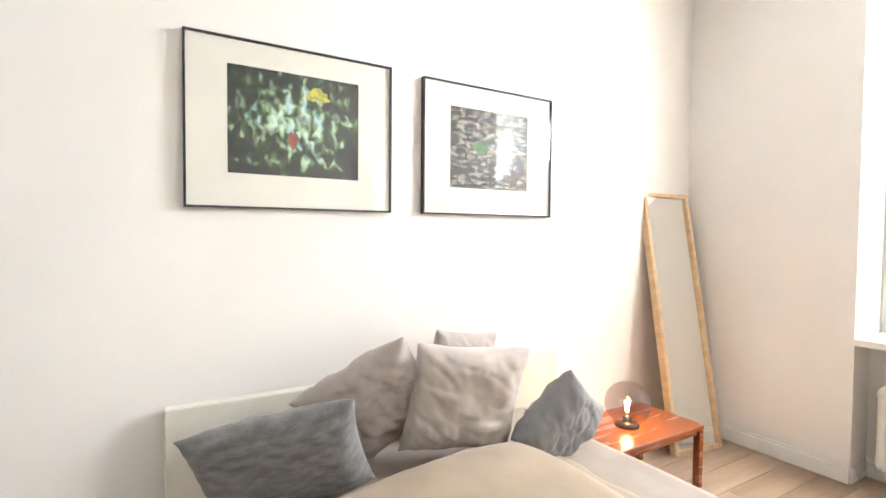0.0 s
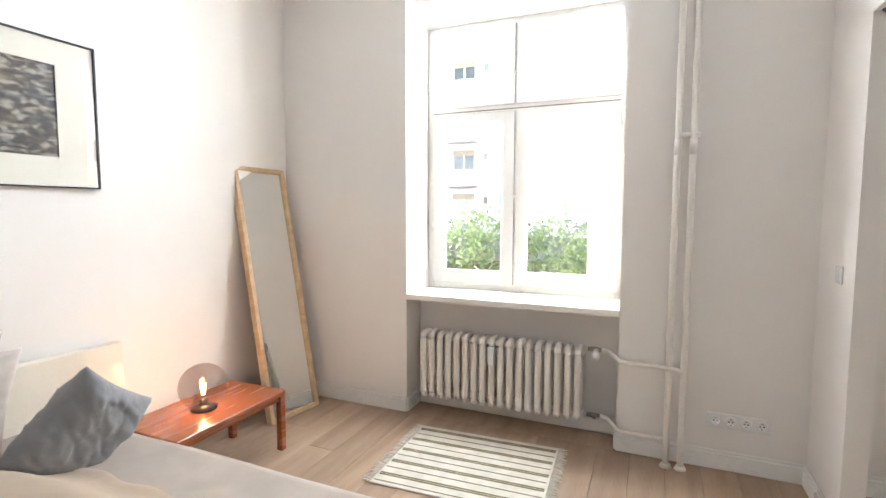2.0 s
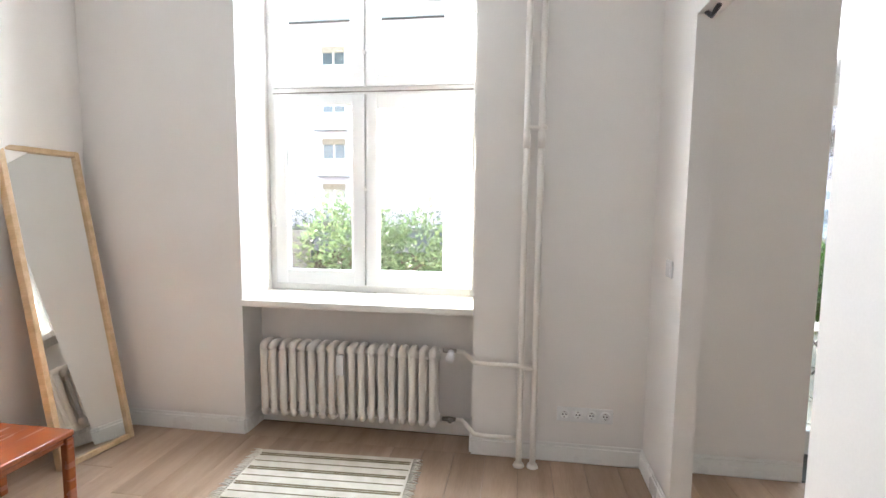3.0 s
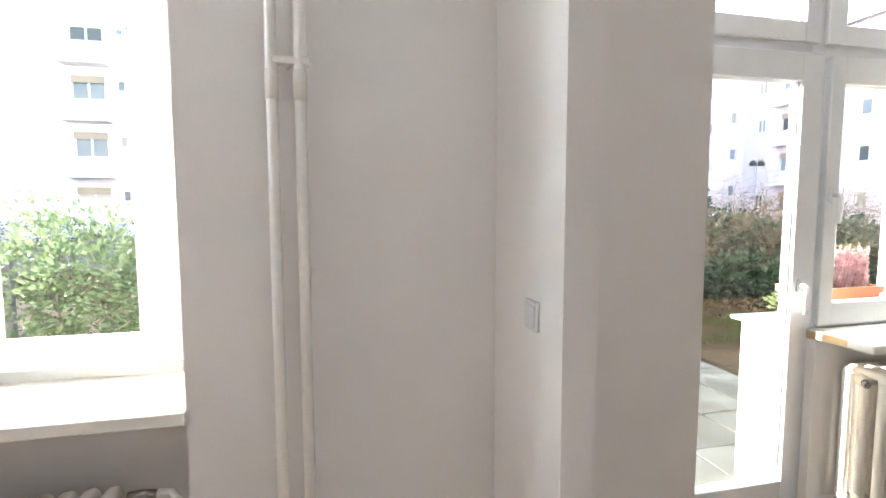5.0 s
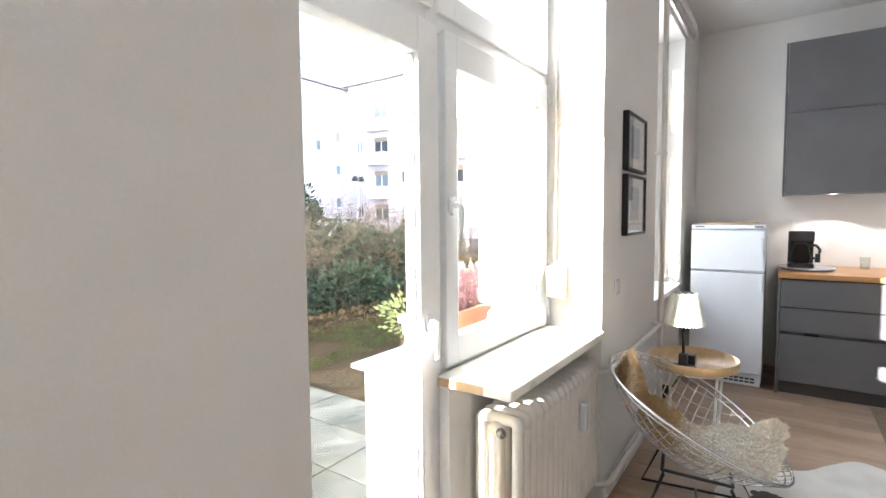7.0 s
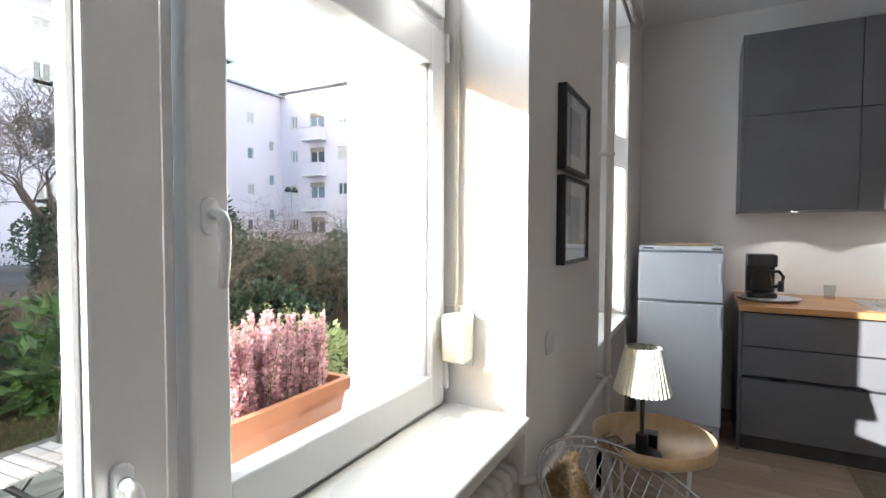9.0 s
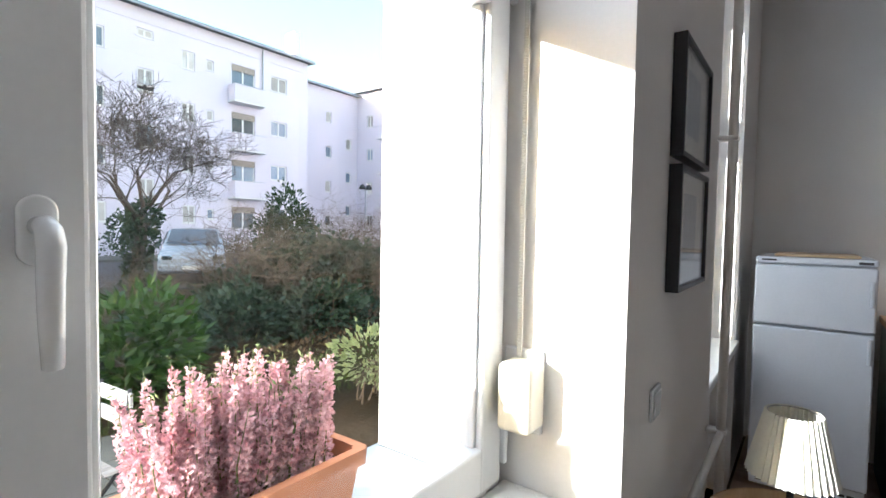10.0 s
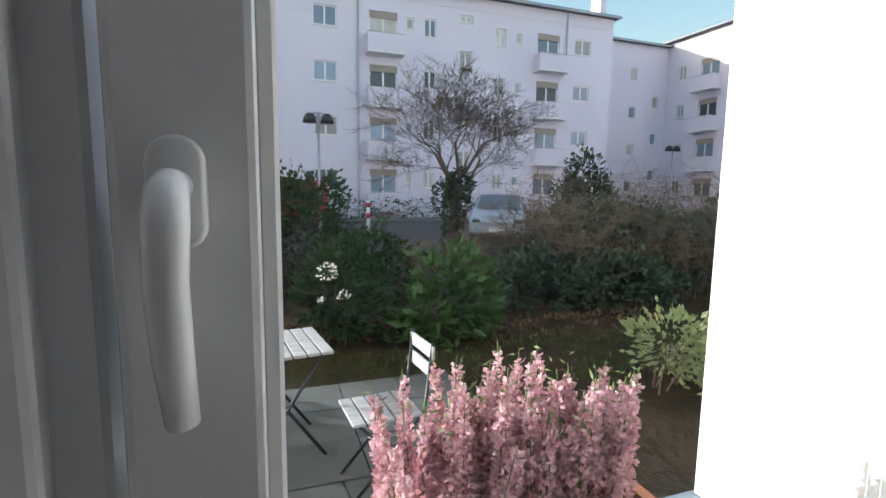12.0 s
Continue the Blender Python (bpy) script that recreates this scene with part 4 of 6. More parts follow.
def small_picture(x0, x1, z0, z1, seed, label):
    f = thing("framed_print", label, "picture", "two framed prints on the wall", at=(0, -0.027, 0))
    bm = bmesh.new()
    t = 0.014
    for a in ((x0, z0, x1, z0 + t), (x0, z1 - t, x1, z1), (x0, z0 + t, x0 + t, z1 - t), (x1 - t, z0 + t, x1, z1 - t)):
        bx(bm, a[0], -0.034, a[1], a[2], -0.002, a[3], 0.001)
    part("frame", bm, BLACK, f, "black wooden frame")
    part("mount", B(x0 + t, -0.018, z0 + t, x1 - t, -0.014, z1 - t), MAT, f, "off-white mount")
    w, h = x1 - x0, z1 - z0
    tone = mat("pale_grey_print", (0.42, 0.44, 0.46), (0.30, 0.32, 0.34), 0.6, scale=9, fine=60, bump=0, spread=0.25)
    part("print", B(x0 + w * 0.28, -0.0195, z0 + h * 0.24, x1 - w * 0.28, -0.0182, z1 - h * 0.20), tone, f, "pale grey printed field")
    gl = part("glazing", B(x0 + t, -0.029, z0 + t, x1 - t, -0.027, z1 - t), PICGL, f, "clear reflecting glass")
    gl.visible_shadow = False


small_picture(6.25, 6.66, 1.675, 1.985, 3, "pale abstract print in a black frame, upper one")
small_picture(6.25, 6.66, 1.325, 1.655, 4, "pale grey print in a black frame, lower one")

# belt winder of the shutter
bw = thing("belt_winder", "cream plastic shutter belt winder on the window reveal", "belt winder")
part("case", B(D2 - 0.085, 0.145, 1.03, D2 - 0.002, 0.228, 1.185, 0.014, 3), mat("cream_plastic", (0.72, 0.68, 0.55), (0.68, 0.64, 0.5), 0.3, bump=0.02), bw, "", True)
part("plate", B(D2 - 0.012, 0.15, 1.01, D2 - 0.0005, 0.25, 1.205, 0.004), PVC, bw)
part("belt", B(D2 - 0.022, 0.199, 1.18, D2 - 0.018, 0.211, 2.72), mat("grey_belt_webbing", (0.66, 0.64, 0.58), (0.56, 0.54, 0.48), 0.9, fine=200, bump=0.3), bw, "pale woven belt")

# refrigerator
FX, FY0, FY1, FZ = 8.26, -0.625, -0.085, 1.35
fr = thing("refrigerator", "white two-door refrigerator in the corner", "refrigerator")
part("body", B(FX + 0.055, FY0 + 0.004, 0.03, 8.86, FY1 - 0.004, FZ - 0.035, 0.006, 2), FRIDGE, fr)
part("top_panel", B(FX + 0.005, FY0, FZ - 0.036, 8.87, FY1, FZ, 0.010, 3), FRIDGE, fr)
d1 = part("freezer_door", B(FX, FY0, 0.965, FX + 0.05, FY1, FZ - 0.045, 0.010, 3), FRIDGE, fr)
d2 = part("fridge_door", B(FX, FY0, 0.115, FX + 0.05, FY1, 0.953, 0.010, 3), FRIDGE, fr)
for dd, z in ((d1, 1.10), (d2, 0.80)):
    part("handle", B(FX - 0.022, FY0 + 0.012, z, FX - 0.004, FY0 + 0.032, z + 0.14, 0.006, 2), FRIDGE, dd, "white grip handle")
bm = bx(bmesh.new(), FX + 0.02, FY0 + 0.01, 0.012, FX + 0.03, FY1 - 0.01, 0.108, 0.002)
gr = part("vent_grille", bm, FRIDGE, fr)
for k in range(12):
    for z in (0.035, 0.062):
        y = FY0 + 0.05 + k * 0.038
        part("vent_slot", B(FX + 0.0185, y, z, FX + 0.0198, y + 0.03, z + 0.015), BLKPL, gr)
for y in (FY0 + 0.06, FY1 - 0.06):
    for x in (FX + 0.09, 8.80):
        part("foot", T([(x, y, 0), (x, y, 0.032)], 0.016, 10), BLKPL, fr)
part("badge", B(FX + 0.0035, FY1 - 0.10, FZ - 0.022, FX + 0.0048, FY1 - 0.03, FZ - 0.012), KICK, fr, "small grey maker's badge")
part("control_panel", B(FX + 0.0035, FY0 + 0.02, FZ - 0.026, FX + 0.0048, FY0 + 0.08, FZ - 0.012), KICK, fr, "small dark control field")
tagged(obj("wooden_board", B(8.36, -0.56, FZ + 0.001, 8.72, -0.17, FZ + 0.016, 0.004), ASH), "flat wooden board lying on the refrigerator", "board")

# kitchen units
KX, KY0, CT = 8.25, -0.715, 0.97


def base_unit(y1, y0, splits, label):
    u = thing("base_cabinet", label, "cabinet", "grey base cabinets")
    part("carcass", B(KX + 0.025, y0 + 0.001, 0.11, 8.98, y1 - 0.001, CT - 0.042), CABG, u)
    part("plinth", B(KX + 0.05, y0, 0.0, KX + 0.07, y1, 0.112), KICK, u, "dark grey plinth board")
    for z0, z1 in splits:
        f = part("drawer_front" if len(splits) > 1 else "cabinet_door", B(KX, y0 + 0.002, z0 + 0.0015, KX + 0.022, y1 - 0.002, z1 - 0.0015, 0.0015), CABG, u)
        part("grip_rail", B(KX + 0.004, y0 + 0.004, z1 + 0.0, KX + 0.024, y1 - 0.004, z1 + 0.010), BLKPL, f, "dark recessed grip gap")


base_unit(KY0 - 0.02, -1.535, [(0.105, 0.485), (0.508, 0.695), (0.703, CT - 0.052)], "grey handleless drawer unit under a beech worktop")
for y1, y0 in ((-1.537, -2.137), (-2.139, -2.739), (-2.741, -3.341)):
    base_unit(y1, y0, [(0.105, CT - 0.052)], "grey handleless base cabinet under a beech worktop")
side = tagged(obj("end_panel", B(KX - 0.002, KY0 - 0.018, 0.0, 8.98, KY0, CT - 0.042, 0.001), CABG), "grey end panel of the kitchen row", "panel")
tagged(obj("worktop", B(KX - 0.02, -3.345, CT - 0.04, 9.075, KY0 + 0.003, CT, 0.004, 2), BEECH), "oiled beech worktop along the kitchen wall", "worktop")


def wall_unit(y1, y0, z0, z1):
    u = thing("wall_cabinet", "tall grey handleless wall cabinet over the worktop", "cabinet", "grey wall cabinets")
    part("carcass", B(8.585, y0 + 0.001, z0, 9.078, y1 - 0.001, z1), CABG, u)
    zm = 2.262
    for a, b in ((z0 - 0.004, zm - 0.002), (zm + 0.002, z1)):
        part("cabinet_door", B(8.565, y0 + 0.002, a, 8.584, y1 - 0.002, b, 0.0015), CABG, u)


UY = -0.735
for k in range(4):
    wall_unit(UY - 0.645 * k, UY - 0.645 * (k + 1), 1.60, 2.83)
tagged(obj("wall_end_panel", B(8.563, UY + 0.001, 1.594, 9.078, UY + 0.018, 2.831, 0.001), CABG), "grey end panel of the wall cabinets", "panel")
for k in range(4):
    y = -1.06 - 0.645 * k
    sp = thing("cabinet_lamp", "small round lit lamp under the wall cabinet", "lamp", "lamps under the cabinets")
    part("ring", lathe([(0.022, 0.0), (0.034, 0.0), (0.034, 0.006), (0.022, 0.006), (0.022, 0.0)], 24, 8.75, y), STEEL, sp, "", True)
    part("lens", lathe([(0, 0.002), (0.0215, 0.002), (0.0215, 0.005), (0, 0.005)], 20, 8.75, y), SPOT, sp, "lit lamp lens")
    sp.location.z = 1.5935
    li = new("cabinet_light", bpy.data.lights.new("cabinet_light", "SPOT"))
    li.data.energy, li.data.spot_size, li.data.color, li.data.shadow_soft_size = 1.3, radians(120), (1.0, 0.92, 0.82), 0.02
    li.location = (8.75, y, 1.588)

# sink, tap and things on the worktop
sink = thing("sink", "steel inset sink with drainer on the worktop", "sink")
part("drainer", B(8.33, -2.42, CT + 0.0005, 8.92, -1.42, CT + 0.006, 0.004, 2), STEEL, sink)
bm = bmesh.new()
for a in ((8.42, -2.28, 8.425, -1.88), (8.80, -2.28, 8.805, -1.88), (8.425, -2.28, 8.80, -2.275), (8.425, -1.885, 8.80, -1.88)):
    bx(bm, a[0], a[1], CT + 0.006, a[2], a[3], CT + 0.012, 0.002)
part("bowl_rim", bm, STEEL, sink)
for k in range(6):
    part("drain_groove", T([(8.42, -1.50 - 0.055 * k, CT + 0.006), (8.80, -1.50 - 0.055 * k, CT + 0.006)], 0.004, 6), STEEL, sink)
tap = thing("kitchen_tap", "chrome single-lever kitchen tap at the sink", "tap", at=(8.84, -1.77, CT + 0.006))
part("base", lathe([(0, 0), (0.028, 0), (0.028, 0.008), (0.021, 0.014), (0.021, 0.10), (0, 0.10)], 24), CHROME, tap, "", True)
part("spout", T([(0, 0, 0.09), (0, 0, 0.245), (-0.006, -0.004, 0.258), (-0.02, -0.012, 0.262), (-0.15, -0.09, 0.258), (-0.16, -0.096, 0.235)], [0.015, 0.015, 0.014, 0.013, 0.012, 0.012], 14), CHROME, tap, "", True)
part("lever", T([(0, 0.01, 0.075), (-0.01, 0.06, 0.08), (-0.02, 0.10, 0.088)], [0.012, 0.009, 0.006], 10), CHROME, tap, "", True)
cm = thing("coffee_maker", "black filter coffee maker with glass jug on the worktop", "coffee maker", at=(8.62, -0.86, CT + 0.022))
part("base", B(-0.12, -0.09, 0, 0.12, 0.09, 0.035, 0.012, 3), BLKPL, cm)
part("tower", B(0.03, -0.088, 0.03, 0.12, 0.088, 0.30, 0.010, 3), BLKPL, cm)
part("brew_head", B(-0.11, -0.088, 0.215, 0.035, 0.088, 0.30, 0.012, 3), BLKPL, cm)
jug = part("jug", lathe([(0.0, 0.037), (0.055, 0.037), (0.066, 0.06), (0.068, 0.10), (0.058, 0.15), (0.045, 0.172), (0.048, 0.19)], 28, -0.045, 0), clear("jug_glass", (0.55, 0.55, 0.56)), cm, "glass jug", True)
part("jug_lid", lathe([(0, 0.20), (0.04, 0.198), (0.05, 0.188), (0.0, 0.186)], 24, -0.045, 0), BLKPL, jug, "", True)
part("jug_handle", T([(-0.06, -0.045, 0.18), (-0.075, -0.10, 0.185), (-0.08, -0.125, 0.15), (-0.075, -0.115, 0.09), (-0.06, -0.06, 0.07)], 0.011, 10), BLKPL, jug, "black jug handle", True)
for k in range(2):
    part("jug_ornament", T([(-0.08 - 0.02 * k, -0.11 + 0.0 * k, 0.05), (-0.08 - 0.02 * k, -0.11, 0.09 + 0.03 * k)], 0.018, 10), BLKPL, cm, "", True)
tr = thing("oval_plate", "white ribbed oval tray under the coffee maker", "tray", at=(8.58, -0.905, CT))
bm = lathe([(0, 0.004), (0.14, 0.004), (0.175, 0.012), (0.195, 0.022), (0.198, 0.024), (0.194, 0.019), (0.172, 0.006), (0.14, 0.0), (0, 0.0)], 48)
bmesh.ops.scale(bm, vec=(0.92, 0.98, 1.0), verts=bm.verts[:])
part("dish", bm, FRIDGE, tr, "", True)
for k in range(40):
    a = k / 40 * 2 * math.pi
    part("rib", T([(0.135 * math.cos(a), 0.142 * math.sin(a), 0.006), (0.178 * math.cos(a), 0.19 * math.sin(a), 0.024)], 0.003, 5), FRIDGE, tr)
gt = thing("drinking_glass", "clear drinking glass on the worktop", "glass", at=(8.88, -1.30, CT))
part("tumbler", lathe([(0, 0.006), (0.028, 0.006), (0.034, 0.10), (0.036, 0.10), (0.031, 0.0), (0, 0)], 28), clear("tumbler_glass", (0.93, 0.95, 0.95)), gt, "", True)
so = thing("wall_socket", "white socket on the wall above the worktop", "socket")
part("cover", B(9.070, -1.06, 1.10, 9.079, -0.98, 1.18, 0.004, 2), PVC, so)
part("insert", B(9.066, -1.045, 1.115, 9.0705, -0.995, 1.165, 0.002), PVC, so)

# kitchen blind
kb = thing("roller_blind", "rolled-up roller blind in front of the kitchen window head", "blind")
part("roll", T([(K0 + 0.02, -0.055, 2.95), (K1 + 0.03, -0.055, 2.95)], 0.028, 16), LINEN, kb, "rolled grey cloth", True)
part("cassette", B(K0 + 0.01, -0.09, 2.965, K1 + 0.04, -0.002, 3.04, 0.012, 3), PVC, kb)
part("bottom_bar", B(K0 + 0.02, -0.065, 2.90, K1 + 0.03, -0.045, 2.922, 0.003), STEEL, kb)

# jute rug
jr = thing("jute_rug", "brown woven jute rug in front of the kitchen", "rug", at=(7.83, -2.30, 0.001))
bm = bmesh.new()
bx(bm, -0.37, -1.0, 0, 0.42, 1.0, 0.009, 0.004)
part("weave", bm, JUTE, jr)
bm = bmesh.new()
for k in range(52):
    y = -0.99 + k * 0.0388
    tube(bm, [(-0.365, y, 0.008), (0.0, y + 0.003, 0.0095), (0.415, y, 0.008)], 0.0055, 5)
tagged(part("cord", bm, JUTE, jr), kind="stuff")

# tray table with lamp
tt = thing("tray_table", "round birch tray table with thin white legs", "table", at=(6.61, -0.335, 0))
TR = 0.235
part("tray", lathe([(0, 0.585), (TR - 0.005, 0.585), (TR - 0.001, 0.59), (TR, 0.632), (TR - 0.004, 0.634), (TR - 0.009, 0.630), (TR - 0.010, 0.596), (0, 0.594)], 56), TRAYW, tt, "", True)
for k in range(4):
    a = radians(45 + 90 * k)
    part("leg", T([(0.17 * math.cos(a), 0.17 * math.sin(a), 0.0), (0.20 * math.cos(a), 0.20 * math.sin(a), 0.586)], 0.0075, 10), LACQ, tt, "thin white leg", True)
part("lower_ring", T([(0.19 * math.cos(k / 32 * 2 * math.pi), 0.19 * math.sin(k / 32 * 2 * math.pi), 0.57) for k in range(32)], 0.006, 8, closed=True), LACQ, tt, "", True)
tl = thing("table_lamp", "black table lamp with a pleated cream shade", "lamp", at=(6.47, -0.31, 0.5945))
part("base", lathe([(0, 0), (0.072, 0), (0.074, 0.006), (0.066, 0.014), (0.02, 0.020), (0.012, 0.03), (0, 0.03)], 36), BLACK, tl, "", True)
part("joint", B(-0.018, -0.022, 0.018, 0.018, 0.022, 0.085, 0.006, 2), BLACK, tl)
part("stem", T([(0, 0, 0.03), (0, 0, 0.29)], 0.0085, 12), BLACK, tl, "", True)
bm = bmesh.new()
n = 72
lo, hi = [], []
for k in range(n):
    a = k / n * 2 * math.pi
    r = 1 + (0.045 if k % 2 else -0.045)
    lo.append(bm.verts.new((0.102 * r * math.cos(a), 0.102 * r * math.sin(a), 0.248)))
    hi.append(bm.verts.new((0.063 * r * math.cos(a), 0.063 * r * math.sin(a), 0.418)))
for k in range(n):
    bm.faces.new((lo[k], lo[(k + 1) % n], hi[(k + 1) % n], hi[k]))
sh = part("shade", bm, PLEAT, tl, "pleated cream shade")
so2 = sh.modifiers.new("thickness", "SOLIDIFY")
so2.thickness = 0.0012
part("shade_ring", T([(0.060 * math.cos(k / 24 * 2 * math.pi), 0.060 * math.sin(k / 24 * 2 * math.pi), 0.415) for k in range(24)], 0.002, 6, closed=True), STEEL, tl, "", True)
part("socket", T([(0, 0, 0.29), (0, 0, 0.35)], 0.016, 12), BLACK, tl, "", True)
bx2 = tagged(obj("black_box", B(6.53, -0.36, 0.5945, 6.59, -0.31, 0.655, 0.004, 2), BLKPL), "small black box on the tray table", "box")
tagged(obj("lamp_cable", T([(6.47, -0.24, 0.599), (6.50, -0.19, 0.598), (6.56, -0.17, 0.598), (6.60, -0.20, 0.598), (6.55, -0.23, 0.598), (6.50, -0.20, 0.60), (6.56, -0.15, 0.60), (6.62, -0.17, 0.60)], 0.0025, 6), BLKPL, True), "thin dark cable coiled on the tray table", "cable")

# wire lounge chair with sheepskin
CHM = pose(6.04, -0.43, 0, 0, 0, 9)
ch = thing("wire_lounge_chair", "chrome wire bowl lounge chair with black rod legs", "chair")
ch.matrix_basis = CHM
TILT = pose(0, 0.0, 0.52, 29, -2, 0)


def bowl(a, b, lift=0.0):
    """A point of the tilted wire bowl: a across, b from the front (-1) to the back (1)."""
    r = min(1.0, math.hypot(a, b))
    return TILT @ Vector((a * 0.41 * (1 + 0.06 * b), b * 0.43, -0.22 * (1 - r ** 2.2) + lift + 0.035 * a * a * r))


part("rim", T([bowl(math.cos(k / 72 * 2 * math.pi), math.sin(k / 72 * 2 * math.pi)) for k in range(72)], 0.0065, 10, closed=True), CHROME, ch, "thick chrome rim wire", True)
part("second_rim", T([bowl(0.955 * math.cos(k / 72 * 2 * math.pi), 0.955 * math.sin(k / 72 * 2 * math.pi)) for k in range(72)], 0.004, 8, closed=True), CHROME, ch, "", True)
bm = bmesh.new()
NW = 19
for k in range(1, NW):
    c = -1 + 2 * k / NW
    h = math.sqrt(1 - c * c)
    tube(bm, [bowl(c, -h + 2 * h * j / 22) for j in range(23)], 0.0027, 6)
    tube(bm, [bowl(-h + 2 * h * j / 22, c) for j in range(23)], 0.0027, 6)
tagged(part("wire_grid", bm, CHROME, ch, "fine chrome wire grid", True), kind="stuff")
for sx in (-1, 1):
    loop = [(sx * 0.20, 0.13, 0.315), (sx * 0.205, 0.125, 0.30), (sx * 0.28, 0.24, 0.009), (sx * 0.28, -0.27, 0.009), (sx * 0.205, -0.135, 0.285), (sx * 0.20, -0.14, 0.30)]
    part("leg", T(loop, 0.0075, 10, closed=True), BLACK, ch, "bent black rod side frame", True)
for y, z in ((0.13, 0.315), (-0.14, 0.30)):
    part("cross_bar", T([(-0.20, y, z), (0.20, y, z)], 0.0075, 10), BLACK, ch, "", True)
part("floor_bar", T([(-0.28, -0.02, 0.010), (0.28, -0.02, 0.010)], 0.007, 10), BLACK, ch, "", True)

# sheepskin: a lumpy hide with a dense pile of short tufts
rnd = random.Random(21)


def hide(u, v):
    """The hide runs from the back rim down one side and spreads over the seat's front; waisted in the middle."""
    neck = math.exp(-((v - 0.45) / 0.13) ** 2)
    ww = 0.29 + 0.17 * v - 0.10 * neck + 0.03 * math.sin(v * 19) + 0.03 * math.sin(u * 3 + v * 31)
    b = 0.86 - 1.66 * v
    c = -0.36 + 0.62 * v
    lump = 0.115 + 0.05 * noise.noise(Vector((u * 2.2, v * 6, 3))) + 0.03 * noise.noise(Vector((u * 5, v * 12, 8)))
    a = c + u * ww
    k = max(1.0, math.hypot(a, b) / 0.93)
    return bowl(a / k, b / k, 0.02 + lump * (1 - abs(u) ** 3))


sk = thing("sheepskin", "cream and tan sheepskin draped over the wire chair", "sheepskin")
sk.matrix_basis = CHM
N1, N2 = 20, 24
for v0, v1, wool, words in ((0.0, 0.50, FURT, "tan wool pile"), (0.50, 1.0, FUR, "dense cream wool pile")):
    verts, faces = [], []
    for i in range(N1 + 1):
        for j in range(N2 + 1):
            verts.append(tuple(hide(-1 + 2 * i / N1, v0 + (v1 - v0) * j / N2)))
    for i in range(N1):
        for j in range(N2):
            a = i * (N2 + 1) + j
            faces.append((a, a + N2 + 1, a + N2 + 2, a + 1))
    quick("hide", verts, faces, wool, True).parent = sk
    verts, faces = [], []
    for _ in range(24000):
        u, v = rnd.uniform(-1.02, 1.02), rnd.uniform(v0 - 0.03, v1 + 0.03)
        p = hide(u, v)
        nrm = Vector((rnd.gauss(0, 0.35), -0.35 + rnd.gauss(0, 0.3), 0.9 + rnd.gauss(0, 0.25))).normalized()
        s = nrm.orthogonal().normalized() * 0.0038
        tip = p + nrm * rnd.uniform(0.014, 0.030) + Vector((rnd.gauss(0, 0.005), rnd.gauss(0, 0.005), -0.004))
        faces.append((len(verts), len(verts) + 1, len(verts) + 2))
        verts += [tuple(p - s), tuple(p + s), tuple(tip)]
    fleece = quick("fleece", verts, faces, wool)
    fleece.parent = sk
    tagged(fleece, words)

# cowhide on the floor
COWW = mat("white_cowhide", (0.62, 0.59, 0.54), (0.52, 0.49, 0.44), 0.9, scale=5, fine=140, bump=0.5, sheen=0.3, dist=0.004)
COWB = mat("black_cowhide", (0.012, 0.011, 0.010), (0.03, 0.027, 0.025), 0.85, scale=5, fine=140, bump=0.5, sheen=0.3, dist=0.004)


def flat_blob(cx, cy, rx, ry, z0, z1, seed, wob=0.28, n=64):
    bm = bmesh.new()
    lo, hi = [], []
    for k in range(n):
        a = 2 * math.pi * k / n
        r = 1 + wob * noise.noise(Vector((math.cos(a) * 1.4, math.sin(a) * 1.4, seed)))+ wob * 0.4 * noise.noise(Vector((math.cos(a) * 4, math.sin(a) * 4, seed)))
        p = (cx + rx * r * math.cos(a), cy + ry * r * math.sin(a))
        lo.append(bm.verts.new((*p, z0)))
        hi.append(bm.verts.new((*p, z1)))
    bm.faces.new(hi)
    bm.faces.new(lo[::-1])
    for k in range(n):
        bm.faces.new((lo[k], lo[(k + 1) % n], hi[(k + 1) % n], hi[k]))
    return bm


cow = thing("cowhide_rug", "black and white cowhide rug lying on the oak floor", "rug")
part("hide", flat_blob(6.22, -1.16, 0.78, 0.62, 0.001, 0.005, 4, 0.34, 96), COWW, cow, "white cowhide")
for cx, cy, rx, ry, sd in ((6.42, -0.72, 0.10, 0.08, 1), (6.10, -0.95, 0.13, 0.09, 2), (6.35, -1.25, 0.28, 0.16, 3), (5.9, -1.1, 0.16, 0.22, 7)):
    part("dark_patch", flat_blob(cx, cy, rx, ry, 0.0052, 0.0062, sd, 0.5), COWB, cow, "black hide patch")


# ---- outdoors ----
GZ = -0.22
setting("ground", B(-400, 0.62, -0.6, 400, 400, GZ), SOIL, "leaf-littered garden soil", "ground")
setting("road", B(-120, 12.6, GZ + 0.001, 120, 23.0, GZ + 0.02), ASPH, "grey asphalt street in front of the houses", "road")
setting("pavement", B(-120, 23.0, GZ + 0.001, 120, 25.2, GZ + 0.13, 0.02), SLAB, "concrete pavement along the houses", "pavement")
# Unseen; carried up to 13 m so it bounces sunlight onto garden and houses.
bm = B(-40, 0.602, -0.3, W1[0] - 0.002, 0.64, 13.0)
bx(bm, W1[0] - 0.002, 0.602, 3.0, 9.4, 0.64, 13.0)
bx(bm, 9.4, 0.602, -0.3, 45, 0.64, 13.0)
setting("own_facade", bm, OWNW, "white rendered outer face of the house, unseen, extended to bounce sunlight", "wall")
terrace = setting("terrace", B(2.2, 0.66, GZ + 0.001, 6.6, 3.95, GZ + 0.03), SOIL, "paved terrace with concrete slabs", "terrace")


